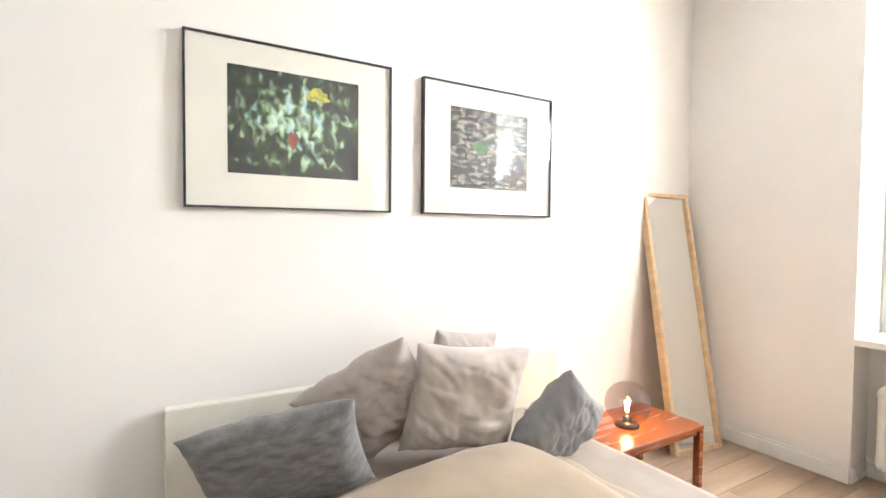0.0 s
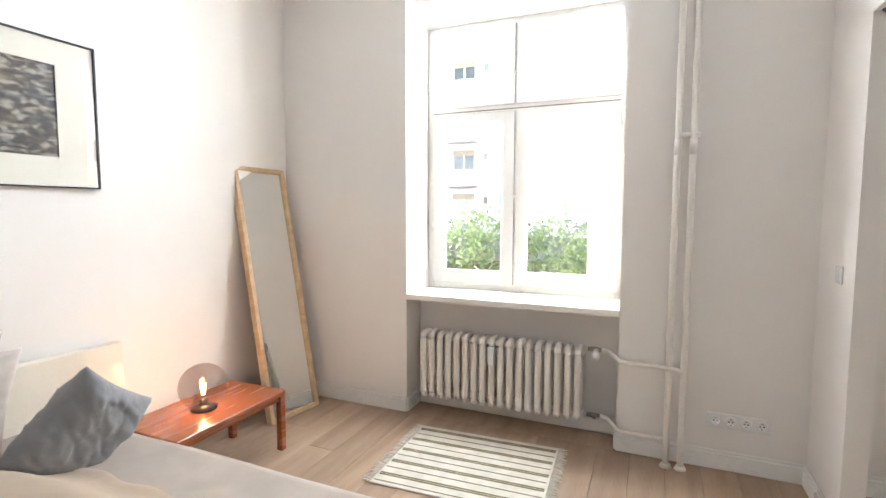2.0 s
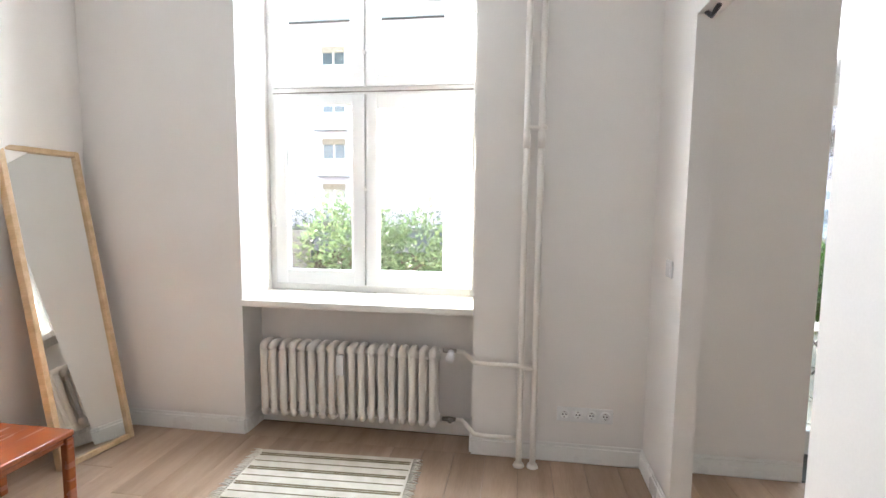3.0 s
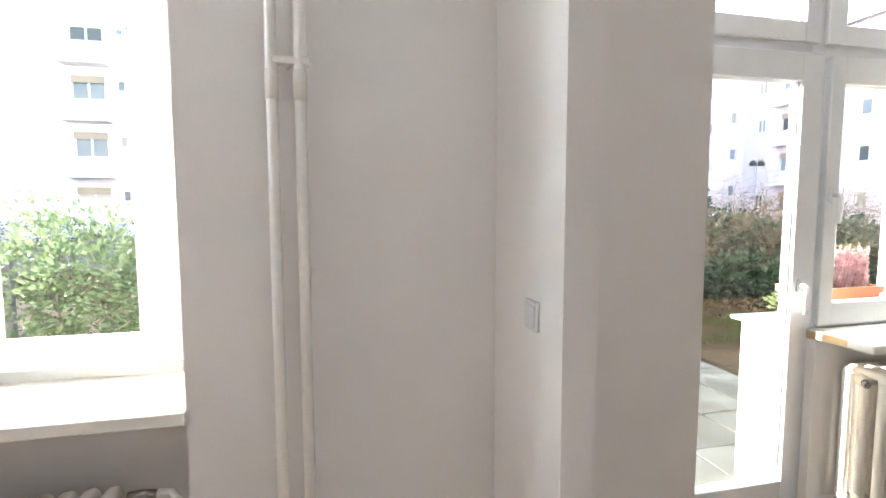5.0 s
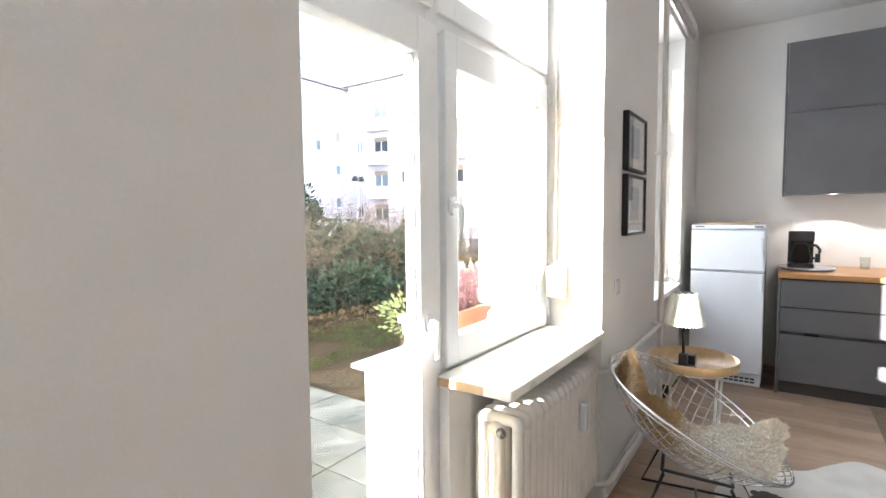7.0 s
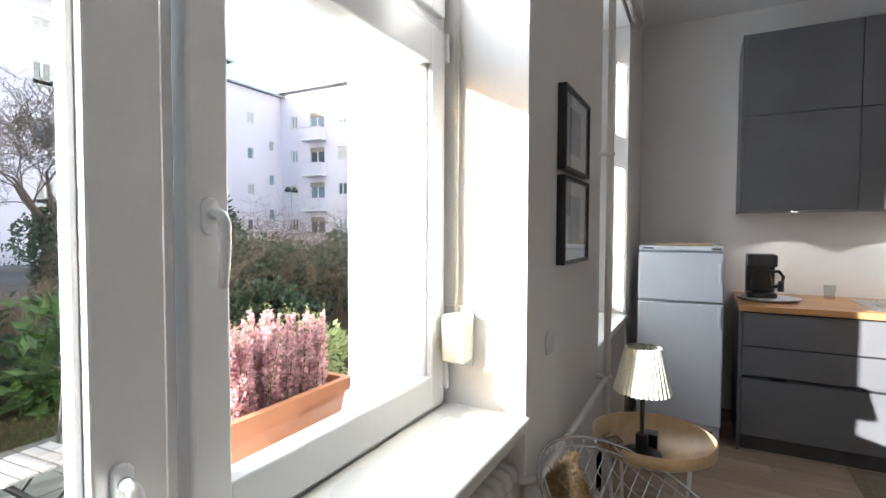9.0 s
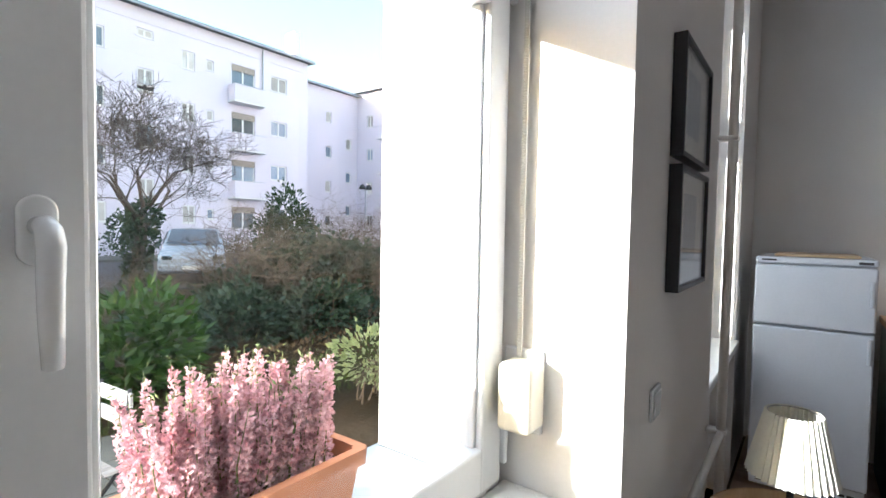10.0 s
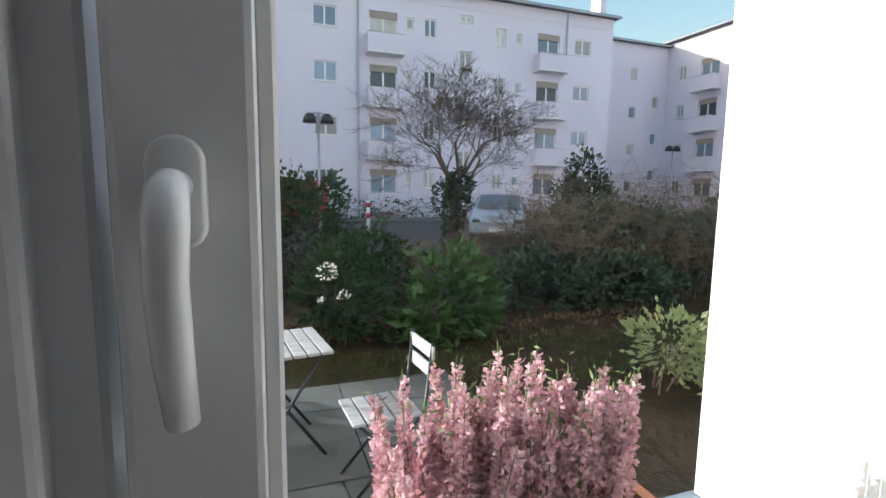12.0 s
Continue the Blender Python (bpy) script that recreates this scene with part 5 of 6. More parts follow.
def leaf_mesh(name, pts, size, material, seed, long=2.0, up=0.35, normals=None, nw=1.2):
    """Many small folded leaves at the given points."""
    g = np.random.default_rng(seed)
    n = len(pts)
    d = g.normal(size=(n, 3))
    d[:, 2] = d[:, 2] * 0.6 + up
    if normals is not None:
        d += nw * normals
    d /= np.linalg.norm(d, axis=1)[:, None]
    s = np.cross(d, g.normal(size=(n, 3)))
    s /= np.linalg.norm(s, axis=1)[:, None] + 1e-9
    k = np.cross(d, s)
    ln = size * g.uniform(0.6, 1.25, n)[:, None]
    w = ln / long
    v = np.stack([pts, pts + d * ln * 0.45 + s * w * 0.5 + k * w * 0.12, pts + d * ln, pts + d * ln * 0.45 - s * w * 0.5 + k * w * 0.12], 1).reshape(-1, 3)
    i = np.arange(n)[:, None] * 4
    f = np.concatenate([i + [0, 1, 2], i + [0, 2, 3]])
    return quick(name, v.tolist(), f.tolist(), material)


def cloud(blobs, count, seed, shell_bias=0.75, floor=GZ):
    """Points in uneven ellipsoids, more of them near the outside."""
    g = np.random.default_rng(seed)
    vol = np.array([b[3] * b[4] * b[5] for b in blobs])
    out, nor = [], []
    for b, c in zip(blobs, (count * vol / vol.sum()).astype(int)):
        d = g.normal(size=(c, 3))
        d /= np.linalg.norm(d, axis=1)[:, None]
        lump = 1 + 0.22 * np.sin(d[:, 0] * 5 + b[0] * 3) * np.cos(d[:, 2] * 6 + b[1]) + 0.14 * np.sin(d[:, 1] * 9 + d[:, 2] * 7)
        r = (g.uniform(0, 1, c) ** 0.33 * (1 - shell_bias) + shell_bias * g.uniform(0.72, 1.05, c)) * lump
        p = np.array(b[:3]) + d * r[:, None] * np.array(b[3:6])
        keep = p[:, 2] > floor
        out.append(p[keep])
        nor.append(d[keep])
    return np.concatenate(out), np.concatenate(nor)


def twigs(name, base, n, height, spread, material, seed, r=0.010):
    """A thicket of thin forking stems."""
    rnd = random.Random(seed)
    bm = bmesh.new()
    for _ in range(n):
        p = Vector((base[0] + rnd.uniform(-spread[0], spread[0]), base[1] + rnd.uniform(-spread[1], spread[1]), base[2]))
        d = Vector((rnd.gauss(0, 0.35), rnd.gauss(0, 0.35), 1)).normalized()
        h = height * rnd.uniform(0.55, 1.1)
        pts = [p]
        for k in range(4):
            d = (d + Vector((rnd.gauss(0, 0.28), rnd.gauss(0, 0.28), rnd.gauss(0, 0.12)))).normalized()
            pts.append(pts[-1] + d * h / 4)
        tube(bm, pts, [r, r * 0.8, r * 0.6, r * 0.4, r * 0.2], 4, caps=False)
        for q in pts[2:]:
            for _ in range(3):
                e = Vector((rnd.gauss(0, 1), rnd.gauss(0, 1), rnd.uniform(-0.2, 1))).normalized()
                m = q + e * h * 0.13
                tube(bm, [q, m, m + (e + Vector((rnd.gauss(0, 0.6), rnd.gauss(0, 0.6), 0.2))) * h * 0.10], [r * 0.4, r * 0.3, r * 0.12], 3, caps=False)
    return bm


def shrub(label, blobs, count, size, material, seed, group="garden shrubs", tw=0, long=2.0, tall=1.0, nw=1.2):
    b = blobs[0]
    s = thing("shrub", label, "shrub", group)
    pts, nor = cloud(blobs, count, seed)
    cr = leaf_mesh("crown", pts, size, material, seed, long, normals=nor, nw=nw)
    cr.parent = s
    part("stems", twigs("stems", (b[0], b[1], GZ), max(6, tw), tall, (b[3] * 0.5, b[4] * 0.5), TWIG, seed), TWIG, s, "brown bare stems")
    return s


shrub("glossy green laurel bush in the garden bed", [(6.98, 4.95, 0.28, 0.44, 0.42, 0.52), (6.70, 4.85, 0.1, 0.30, 0.3, 0.36), (7.28, 4.95, 0.18, 0.30, 0.3, 0.42)], 1150, 0.165, LEAFL, 1, long=2.3)
shrub("dark evergreen bush in the garden bed", [(5.80, 5.15, 0.32, 0.46, 0.42, 0.50), (6.20, 5.3, 0.2, 0.36, 0.36, 0.45), (6.3, 6.6, 0.3, 0.7, 0.6, 0.6)], 2900, 0.125, LEAFD, 2, long=2.2)
shrub("tall dark shrub with red berries at the street", [(5.6, 7.9, 0.66, 0.80, 0.6, 1.05), (4.6, 8.2, 0.62, 0.8, 0.6, 1.05), (3.4, 8.4, 0.5, 0.9, 0.6, 0.9)], 15000, 0.10, LEAFD, 3, tw=20, tall=1.5)
shrub("dense ivy-green hedge thicket with brown twigs", [(9.4, 6.9, 0.15, 0.8, 0.8, 0.6), (10.4, 6.9, 0.40, 1.0, 0.8, 0.85), (11.6, 6.8, 0.4, 1.0, 0.8, 0.8), (12.9, 6.6, 0.4, 1.0, 0.9, 0.85), (8.7, 6.0, 0.1, 0.6, 0.6, 0.5), (10.0, 5.7, 0.1, 0.9, 0.6, 0.55)], 16000, 0.105, IVY, 4, tw=140, tall=1.75, long=1.5)
th = thing("thicket", "bare brown winter thicket above the hedge", "shrub", "garden shrubs")
part("branches", twigs("branches", (12.0, 6.9, GZ), 420, 1.9, (2.6, 1.1), TWIG, 7, 0.007), TWIG, th, "", True)
th2 = thing("thicket", "bare reddish brown twigs along the street edge", "shrub", "garden shrubs")
part("branches", twigs("branches", (7.5, 9.3, GZ), 240, 1.0, (2.0, 0.7), TWIG, 8, 0.006), TWIG, th2, "", True)
th3 = thing("thicket", "bare pale brown twigs behind the hedge", "shrub", "garden shrubs")
part("branches", twigs("branches", (16.5, 9.5, GZ), 260, 2.3, (3.5, 1.2), TWIG, 9, 0.010), TWIG, th3, "", True)
shrub("dark round yew behind the thicket", [(13.6, 11.8, 1.5, 0.6, 0.6, 1.1), (14.0, 11.8, 1.1, 0.65, 0.6, 0.9), (13.2, 11.8, 0.9, 0.6, 0.6, 0.9)], 4500, 0.12, LEAFD, 10)
shrub("pale yellow-green rhododendron by the terrace", [(8.3, 3.05, 0.24, 0.34, 0.34, 0.26), (8.65, 3.0, 0.0, 0.35, 0.34, 0.30)], 900, 0.080, LEAFY, 11, long=1.9, tall=0.5, nw=-0.05)
shrub("low brown and green ground cover", [(6.4, 5.4, -0.2, 1.6, 0.5, 0.14), (8.6, 4.9, -0.2, 1.5, 0.5, 0.16), (4.6, 5.6, -0.2, 1.3, 0.5, 0.14)], 2600, 0.07, mat("dry_brown_leaf", (0.13, 0.07, 0.035), (0.06, 0.05, 0.02), 0.8, scale=3, fine=20, bump=0.1, spread=0.3), 12)
wf = thing("shrub", "dark shrub with clusters of small white flowers", "shrub", "garden shrubs")
pts, nor = cloud([(5.64, 4.75, 0.42, 0.22, 0.14, 0.24)], 500, 14)
c1 = leaf_mesh("crown", pts, 0.10, LEAFD, 14, 2.0, normals=nor)
c1.parent = wf
pts, nor = cloud([(5.60, 4.52, 0.70, 0.09, 0.05, 0.08), (5.75, 4.5, 0.47, 0.06, 0.04, 0.05), (5.53, 4.5, 0.42, 0.05, 0.04, 0.04)], 150, 15)
c2 = leaf_mesh("flowers", pts, 0.026, MAT, 15, 1.2)
c2.parent = wf
shrub("yellow-green hedge outside the bedroom window", [(0.35, 4.4, 0.55, 0.6, 0.5, 0.9), (1.1, 4.3, 0.45, 0.7, 0.5, 0.8), (1.9, 4.4, 0.35, 0.6, 0.5, 0.75), (2.7, 4.6, 0.25, 0.7, 0.5, 0.7), (-0.3, 4.7, 0.55, 0.5, 0.4, 0.85)], 9500, 0.085, HEDGEP, 16, tall=1.4)

# grass tufts along the terrace
g = np.random.default_rng(3)
gp = np.stack([g.uniform(3.5, 11.0, 10000), g.uniform(3.4, 4.9, 10000), np.full(10000, GZ)], 1)
gp = gp[(gp[:, 1] > 3.97) | (gp[:, 0] > 6.62)]
gp = gp[np.sin(gp[:, 0] * 2.3) * np.cos(gp[:, 1] * 3.1) > -0.45]
tagged(leaf_mesh("grass", gp, 0.075, GRASS, 4, 9.0, 1.6), "patchy winter grass beside the terrace", "grass", "", "stuff")


# bare tree with ivy on its trunk
def bare_tree(x, y, seed, label):
    """A trunk that forks low into rising limbs, each with a fan of fine twigs."""
    t = thing("tree", label, "tree")
    rnd = random.Random(seed)
    bm, fine = bmesh.new(), bmesh.new()

    def grow(p, d, ln, r, depth):
        pts, rs = [p], [r]
        for k in range(4):
            d = (d + Vector((rnd.gauss(0, 0.15), rnd.gauss(0, 0.15), rnd.gauss(0.02, 0.10)))).normalized()
            pts.append(pts[-1] + d * ln / 4)
            rs.append(max(0.004, r * (1 - 0.12 * (k + 1))))
        tube(bm if depth < 3 else fine, pts, rs, 6 if depth < 3 else 3, caps=False)
        if depth >= 6:
            return
        for n in range((0, 3, 4, 4, 4, 3)[depth]):
            a = pts[4 - n % 3]
            side = Vector((rnd.gauss(0, 1), rnd.gauss(0, 0.8), rnd.gauss(0.05, 0.45))).normalized()
            grow(a, (d * 0.85 + side * 0.75).normalized(), ln * rnd.uniform(0.60, 0.80), rs[-1] * rnd.uniform(0.55, 0.72), depth + 1)

    tube(bm, [(x, y, GZ), (x + 0.03, y, 0.5), (x + 0.10, y, 1.2), (x + 0.12, y, 1.6)], [0.17, 0.14, 0.13, 0.12], 12)
    for a in range(7):
        ang = a / 7 * 2 * math.pi + 0.3
        lift = (0.75, 1.25, 1.0, 1.5)[a % 4]
        grow(Vector((x + 0.11, y, 1.25 + 0.07 * a)), Vector((math.cos(ang), math.sin(ang) * 0.8, lift)).normalized(), 1.18, 0.05, 1)
    part("trunk", bm, BARK, t, "grey bark with rising bare limbs", True)
    tagged(part("twigs", fine, BARK, t, "fine bare twigs"), kind="stuff")
    pts, nor = cloud([(x, y, 0.3, 0.26, 0.26, 0.5), (x + 0.08, y, 1.0, 0.34, 0.3, 0.55), (x + 0.15, y, 1.55, 0.40, 0.3, 0.42), (x - 0.35, y, 1.25, 0.2, 0.2, 0.4)], 2600, seed)
    iv = leaf_mesh("ivy", pts, 0.085, IVY, seed, 1.3, normals=nor)
    iv.parent = t
    tagged(iv, "dark ivy round the trunk")
    return t


bare_tree(9.55, 11.6, 5, "bare spreading tree with an ivy-covered trunk")


# ---- houses across the street ----
def facade_mesh(u0, u1, z0, z1, holes, depth=0.16):
    """A wall in the xz plane with recessed openings; holes are (u, v, w, h) boxes."""
    us = sorted({u0, u1, *[h[0] for h in holes], *[h[2] for h in holes]})
    zs = sorted({z0, z1, *[h[1] for h in holes], *[h[3] for h in holes]})
    verts, faces = [], []

    def quad(*p):
        b = len(verts)
        verts.extend(p)
        faces.append((b, b + 1, b + 2, b + 3))

    for a, b in zip(us, us[1:]):
        for c, d in zip(zs, zs[1:]):
            m = ((a + b) / 2, (c + d) / 2)
            if not any(h[0] < m[0] < h[2] and h[1] < m[1] < h[3] for h in holes):
                quad((a, 0, c), (b, 0, c), (b, 0, d), (a, 0, d))
    for a, c, b, d in holes:
        e = depth
        quad((a, 0, c), (a, e, c), (a, e, d), (a, 0, d))
        quad((b, 0, c), (b, 0, d), (b, e, d), (b, e, c))
        quad((a, 0, c), (b, 0, c), (b, e, c), (a, e, c))
        quad((a, 0, d), (a, e, d), (b, e, d), (b, 0, d))
    return verts, faces


def house_window(parent, u0, z0, u1, z1, seed, depth=0.14, split=True):
    rnd = random.Random(seed)
    t = 0.07
    bm = bmesh.new()
    for a in ((u0, z0, u0 + t, z1), (u1 - t, z0, u1, z1), (u0 + t, z0, u1 - t, z0 + t), (u0 + t, z1 - t, u1 - t, z1)):
        bx(bm, a[0], depth - 0.06, a[1], a[2], depth, a[3])
    if split and u1 - u0 > 0.7:
        m = (u0 + u1) / 2
        bx(bm, m - 0.05, depth - 0.06, z0 + t, m + 0.05, depth, z1 - t)
    w = part("window", bm, PVC, parent, "white framed window")
    # The blue panes carry the reflected sky as painted colour.
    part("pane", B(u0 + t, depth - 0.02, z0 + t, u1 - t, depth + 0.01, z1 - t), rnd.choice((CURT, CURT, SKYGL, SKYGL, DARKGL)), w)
    part("sill", B(u0 - 0.06, -0.06, z0 - 0.05, u1 + 0.06, depth - 0.06, z0), TILEW, w)


STORY, TOPZ = 2.83, 9.92


def house(label, m, width, cols, balconies, height=12.45, storeys=4, seed=1):
    """cols: (centre, width, height, lift); balconies: centres."""
    h = thing("apartment_building", label, "house")
    h.matrix_basis = m
    holes, bal = [], []
    for c, w, hh, lift in cols:
        for s in range(storeys):
            z = TOPZ - STORY * s + lift
            if z < 0.4 or (lift > 0.5 and s == 0 and hh > 1.0):
                continue
            holes.append((c - w / 2, z, c + w / 2, z + hh))
    for c in balconies:
        for s in range(storeys):
            z = TOPZ - STORY * s - 0.25
            holes.append((c - 0.78, z, c + 0.78, z + 1.35))
            bal.append((c, z))
    v, f = facade_mesh(0, width, -0.3, height, holes)
    wall = quick("wall", v, f, STUCCO)
    wall.parent = h
    part("body", B(0.0, 0.3, -0.3, width, 11, height - 0.02), STUCCO, h)
    for n, (a, b, c, d) in enumerate(holes):
        house_window(h, a, b, c, d, seed * 1000 + n)
    for c, z in bal:
        bm = bmesh.new()
        bx(bm, c - 1.0, -0.75, z - 0.92, c + 1.0, -0.66, z + 0.02, 0.01)
        bx(bm, c - 1.0, -0.66, z - 0.92, c - 0.92, 0.0, z + 0.02, 0.01)
        bx(bm, c + 0.92, -0.66, z - 0.92, c + 1.0, 0.0, z + 0.02, 0.01)
        part("shutter_box", B(c - 0.775, 0.03, z + 0.98, c + 0.775, 0.075, z + 1.345), BOXB, h, "beige roller shutter box")
        b = part("balcony", bm, STUCCO, h, "rendered balcony parapet")
        part("slab", B(c - 1.04, -0.79, z - 1.02, c + 1.04, 0.0, z - 0.922), TILEW, b)
        part("coping", B(c - 1.03, -0.78, z + 0.021, c + 1.03, -0.62, z + 0.05), ZINC, b, "dark parapet coping")
    part("roof", B(-0.25, -0.42, height, width + 0.25, 11.2, height + 0.14), ROOF, h, "dark flat roof edge")
    part("gutter", T([(-0.25, -0.46, height + 0.02), (width + 0.25, -0.46, height + 0.02)], 0.07, 8), ZINC, h)
    return h


period = []
for base in (-29.4, -19.2, -9.0, 1.2, 11.4):
    period += [(base - 3.15, 1.25, 1.05, 0.0)] if base > 10 or base < -1 else [(base + 4.0, 0.9, 1.05, 0.0)]
    period += [(base + 1.5, 0.42, 0.6, 0.35), (base + 2.7, 0.72, 1.0, 0.05)] if base != 1.2 else []
    period += [(base + 4.9, 0.8, 1.15, 1.2 - STORY), (base + 4.9, 0.8, 0.42, 1.10)] if base == 11.4 else []
period += [(18.5, 0.72, 1.0, 0.05), (19.73, 0.42, 0.6, 0.3), (24.3, 1.2, 0.95, 0.1)]
bx0 = -36.0
seen_cols, cols = set(), []
for c, w, hh, lift in period:
    key = (round(c, 1), round(lift, 1))
    if key not in seen_cols:
        seen_cols.add(key)
        cols.append((c - bx0, w, hh, lift))
hb = house("long lilac-grey four-storey apartment house with balconies", pose(bx0, 27.5, 0), 26.55 - bx0, cols, [c - bx0 for c in (-29.4, -19.2, -9.0, 1.2, 11.4, 21.8)])
part("downpipe", T([(10.0 - bx0, -0.10, -0.2), (10.0 - bx0, -0.10, 12.4)], 0.06, 8), ZINC, hb, "grey downpipe")
part("downpipe", T([(23.05 - bx0, -0.10, 9.5), (23.05 - bx0, -0.10, 12.4)], 0.05, 8), ZINC, hb, "grey downpipe")
part("chimney", B(25.9 - bx0, 0.6, 12.5, 26.4 - bx0, 1.6, 14.6, 0.02), STUCCO, hb, "tall grey chimney")
part("cornice", B(-0.02, -0.035, 11.75, 26.55 - bx0, 0.0, 11.80), STUCCO, hb)
house("set-back lilac-grey apartment wing with small windows", pose(26.6, 31.5, 0), 8.4, [(1.0, 0.6, 1.0, 0.0), (2.6, 0.95, 1.0, 0.0), (5.2, 0.6, 0.9, 0.0), (7.4, 0.6, 0.9, 0.9 - STORY)], [], 12.6, seed=2)
house("lilac-grey apartment wing closing the courtyard", pose(35.0, 31.5, 0, 0, 0, -90), 24.0, [(1.5, 0.7, 1.0, 0.0), (6.6, 0.9, 1.0, 0.0), (9.0, 0.7, 1.0, 0.0), (14.0, 0.9, 1.0, 0.0), (17.0, 0.9, 1.0, 0.0)], [4.0, 11.5], 12.9, seed=3)

# hedge strip along the house
tagged(leaf_mesh("low_hedge", cloud([(x, 25.9, 0.35, 1.5, 0.5, 0.65) for x in np.arange(-30, 27, 2.3)], 9000, 31)[0], 0.14, LEAFD, 31, 1.6), "low clipped dark hedge along the house", "hedge", "", "stuff")


# ---- street things ----
def car(label, x, y, turn, paint):
    c = thing("car", label, "car", "parked cars", at=(x, y, GZ + 0.02), turn=turn)
    prof = [(-1.95, 0.45), (-1.98, 0.72), (-1.86, 0.92), (-1.55, 1.02), (-1.28, 1.38), (-0.7, 1.50), (0.25, 1.48), (0.95, 1.03), (1.72, 0.88), (1.95, 0.70), (1.97, 0.42), (1.7, 0.28), (-1.7, 0.28)]
    bm = bmesh.new()
    rings = []
    for yy, k in ((-0.84, 0.94), (-0.80, 1.0), (-0.60, 1.015), (0, 1.03), (0.60, 1.015), (0.80, 1.0), (0.84, 0.94)):
        rings.append([bm.verts.new((px, yy * (1 - 0.16 * max(0, pz - 0.95) / 0.5), 0.28 + (pz - 0.28) * k)) for px, pz in prof])
    for a, b in zip(rings, rings[1:]):
        for k in range(len(prof)):
            j = (k + 1) % len(prof)
            bm.faces.new((a[k], a[j], b[j], b[k]))
    bm.faces.new(rings[0][::-1])
    bm.faces.new(rings[-1])
    body = part("body", bm, paint, c)
    for e, pts in (("windscreen", ((0.32, 1.47), (0.93, 1.07))), ("rear_window", ((-1.30, 1.37), (-1.54, 1.06)))):
        (x0, z0), (x1, z1) = pts
        bm = bmesh.new()
        s = 1 if e == "windscreen" else -1
        vs = [bm.verts.new(p) for p in ((x0 + s * 0.03, -0.60, z0 + 0.03), (x0 + s * 0.03, 0.60, z0 + 0.03), (x1 + s * 0.03, 0.70, z1 + 0.02), (x1 + s * 0.03, -0.70, z1 + 0.02))]
        bm.faces.new(vs)
        part(e, bm, DARKGL, c, "dark car window")
    for sy in (-1, 1):
        bm = bmesh.new()
        vs = [bm.verts.new((px, sy * (0.855 - 0.16 * max(0, pz - 0.95) / 0.5 * 0.84), pz)) for px, pz in ((-1.38, 1.06), (-1.16, 1.36), (-0.65, 1.44), (0.2, 1.42), (0.72, 1.07))]
        bm.faces.new(vs)
        part("side_window", bm, DARKGL, c, "dark car side window")
        part("mirror", B(0.60, sy * 0.86, 1.0, 0.76, sy * 1.0, 1.12, 0.03, 2) if sy > 0 else B(0.60, -1.0, 1.0, 0.76, -0.86, 1.12, 0.03, 2), paint, c)
        part("headlight", B(1.80, sy * 0.62 - 0.14, 0.66, 1.955, sy * 0.62 + 0.14, 0.80, 0.03, 2), CHROME, c)
        for px in (-1.25, 1.25):
            w = part("tyre", T([(px, sy * 0.68, 0.31), (px, sy * 0.86, 0.31)], 0.31, 20), RUBBER, c, "black tyre", True)
            part("rim", T([(px, sy * 0.84, 0.31), (px, sy * 0.872, 0.31)], 0.19, 16), STEEL, w)
    part("bumper", B(1.88, -0.80, 0.36, 2.02, 0.80, 0.56, 0.05, 2), paint, c)
    part("number_plate", B(2.021, -0.25, 0.42, 2.03, 0.25, 0.52), PVC, c)
    return c


car("silver-blue parked hatchback on the street", 12.5, 14.9, -118, CARW)
car("teal grey parked car behind the fence", -13.5, 19.0, -100, CARD)
van = thing("red_van", "red parked van on the street", "van", "parked cars", at=(5.2, 20.5, GZ + 0.02))
part("body", B(-2.2, -0.9, 0.35, 2.2, 0.9, 1.95, 0.16, 3), CARR, van)
part("window_band", B(-2.0, -0.905, 1.15, 2.0, -0.895, 1.6, 0.0), DARKGL, van)
for px in (-1.4, 1.4):
    for sy in (-0.8, 0.8):
        part("tyre", T([(px, sy - 0.1, 0.33), (px, sy + 0.1, 0.33)], 0.33, 18), RUBBER, van, "black tyre", True)
bo = thing("bollard", "white and red striped bollard at the road", "bollard", at=(8.65, 18.0, GZ + 0.02))
part("post", T([(0, 0, 0), (0, 0, 1.2)], 0.075, 12), PVC, bo, "", True)
for z in (0.55, 0.95):
    part("band", T([(0, 0, z), (0, 0, z + 0.18)], 0.078, 12), REDP, bo, "red reflective band", True)


def street_lamp(x, y, h):
    s = thing("street_lamp", "grey street lamp with two dark dome shades", "street lamp", "street lamps", at=(x, y, GZ))
    part("pole", T([(0, 0, 0), (0, 0, 1.0), (0, 0, h)], [0.07, 0.05, 0.04], 10), ZINC, s, "", True)
    part("crossbar", T([(-0.30, 0, h - 0.05), (0, 0, h + 0.05), (0.30, 0, h - 0.05)], 0.025, 8), ZINC, s, "", True)
    for sx in (-0.30, 0.30):
        part("shade", lathe([(0, h + 0.02), (0.12, h - 0.02), (0.21, h - 0.16), (0.24, h - 0.34), (0.22, h - 0.34), (0.0, h - 0.30)], 20, sx, 0), BLKPL, s, "dark dome shade", True)


street_lamp(6.9, 18.0, 4.25)
street_lamp(29.2, 24.5, 4.6)

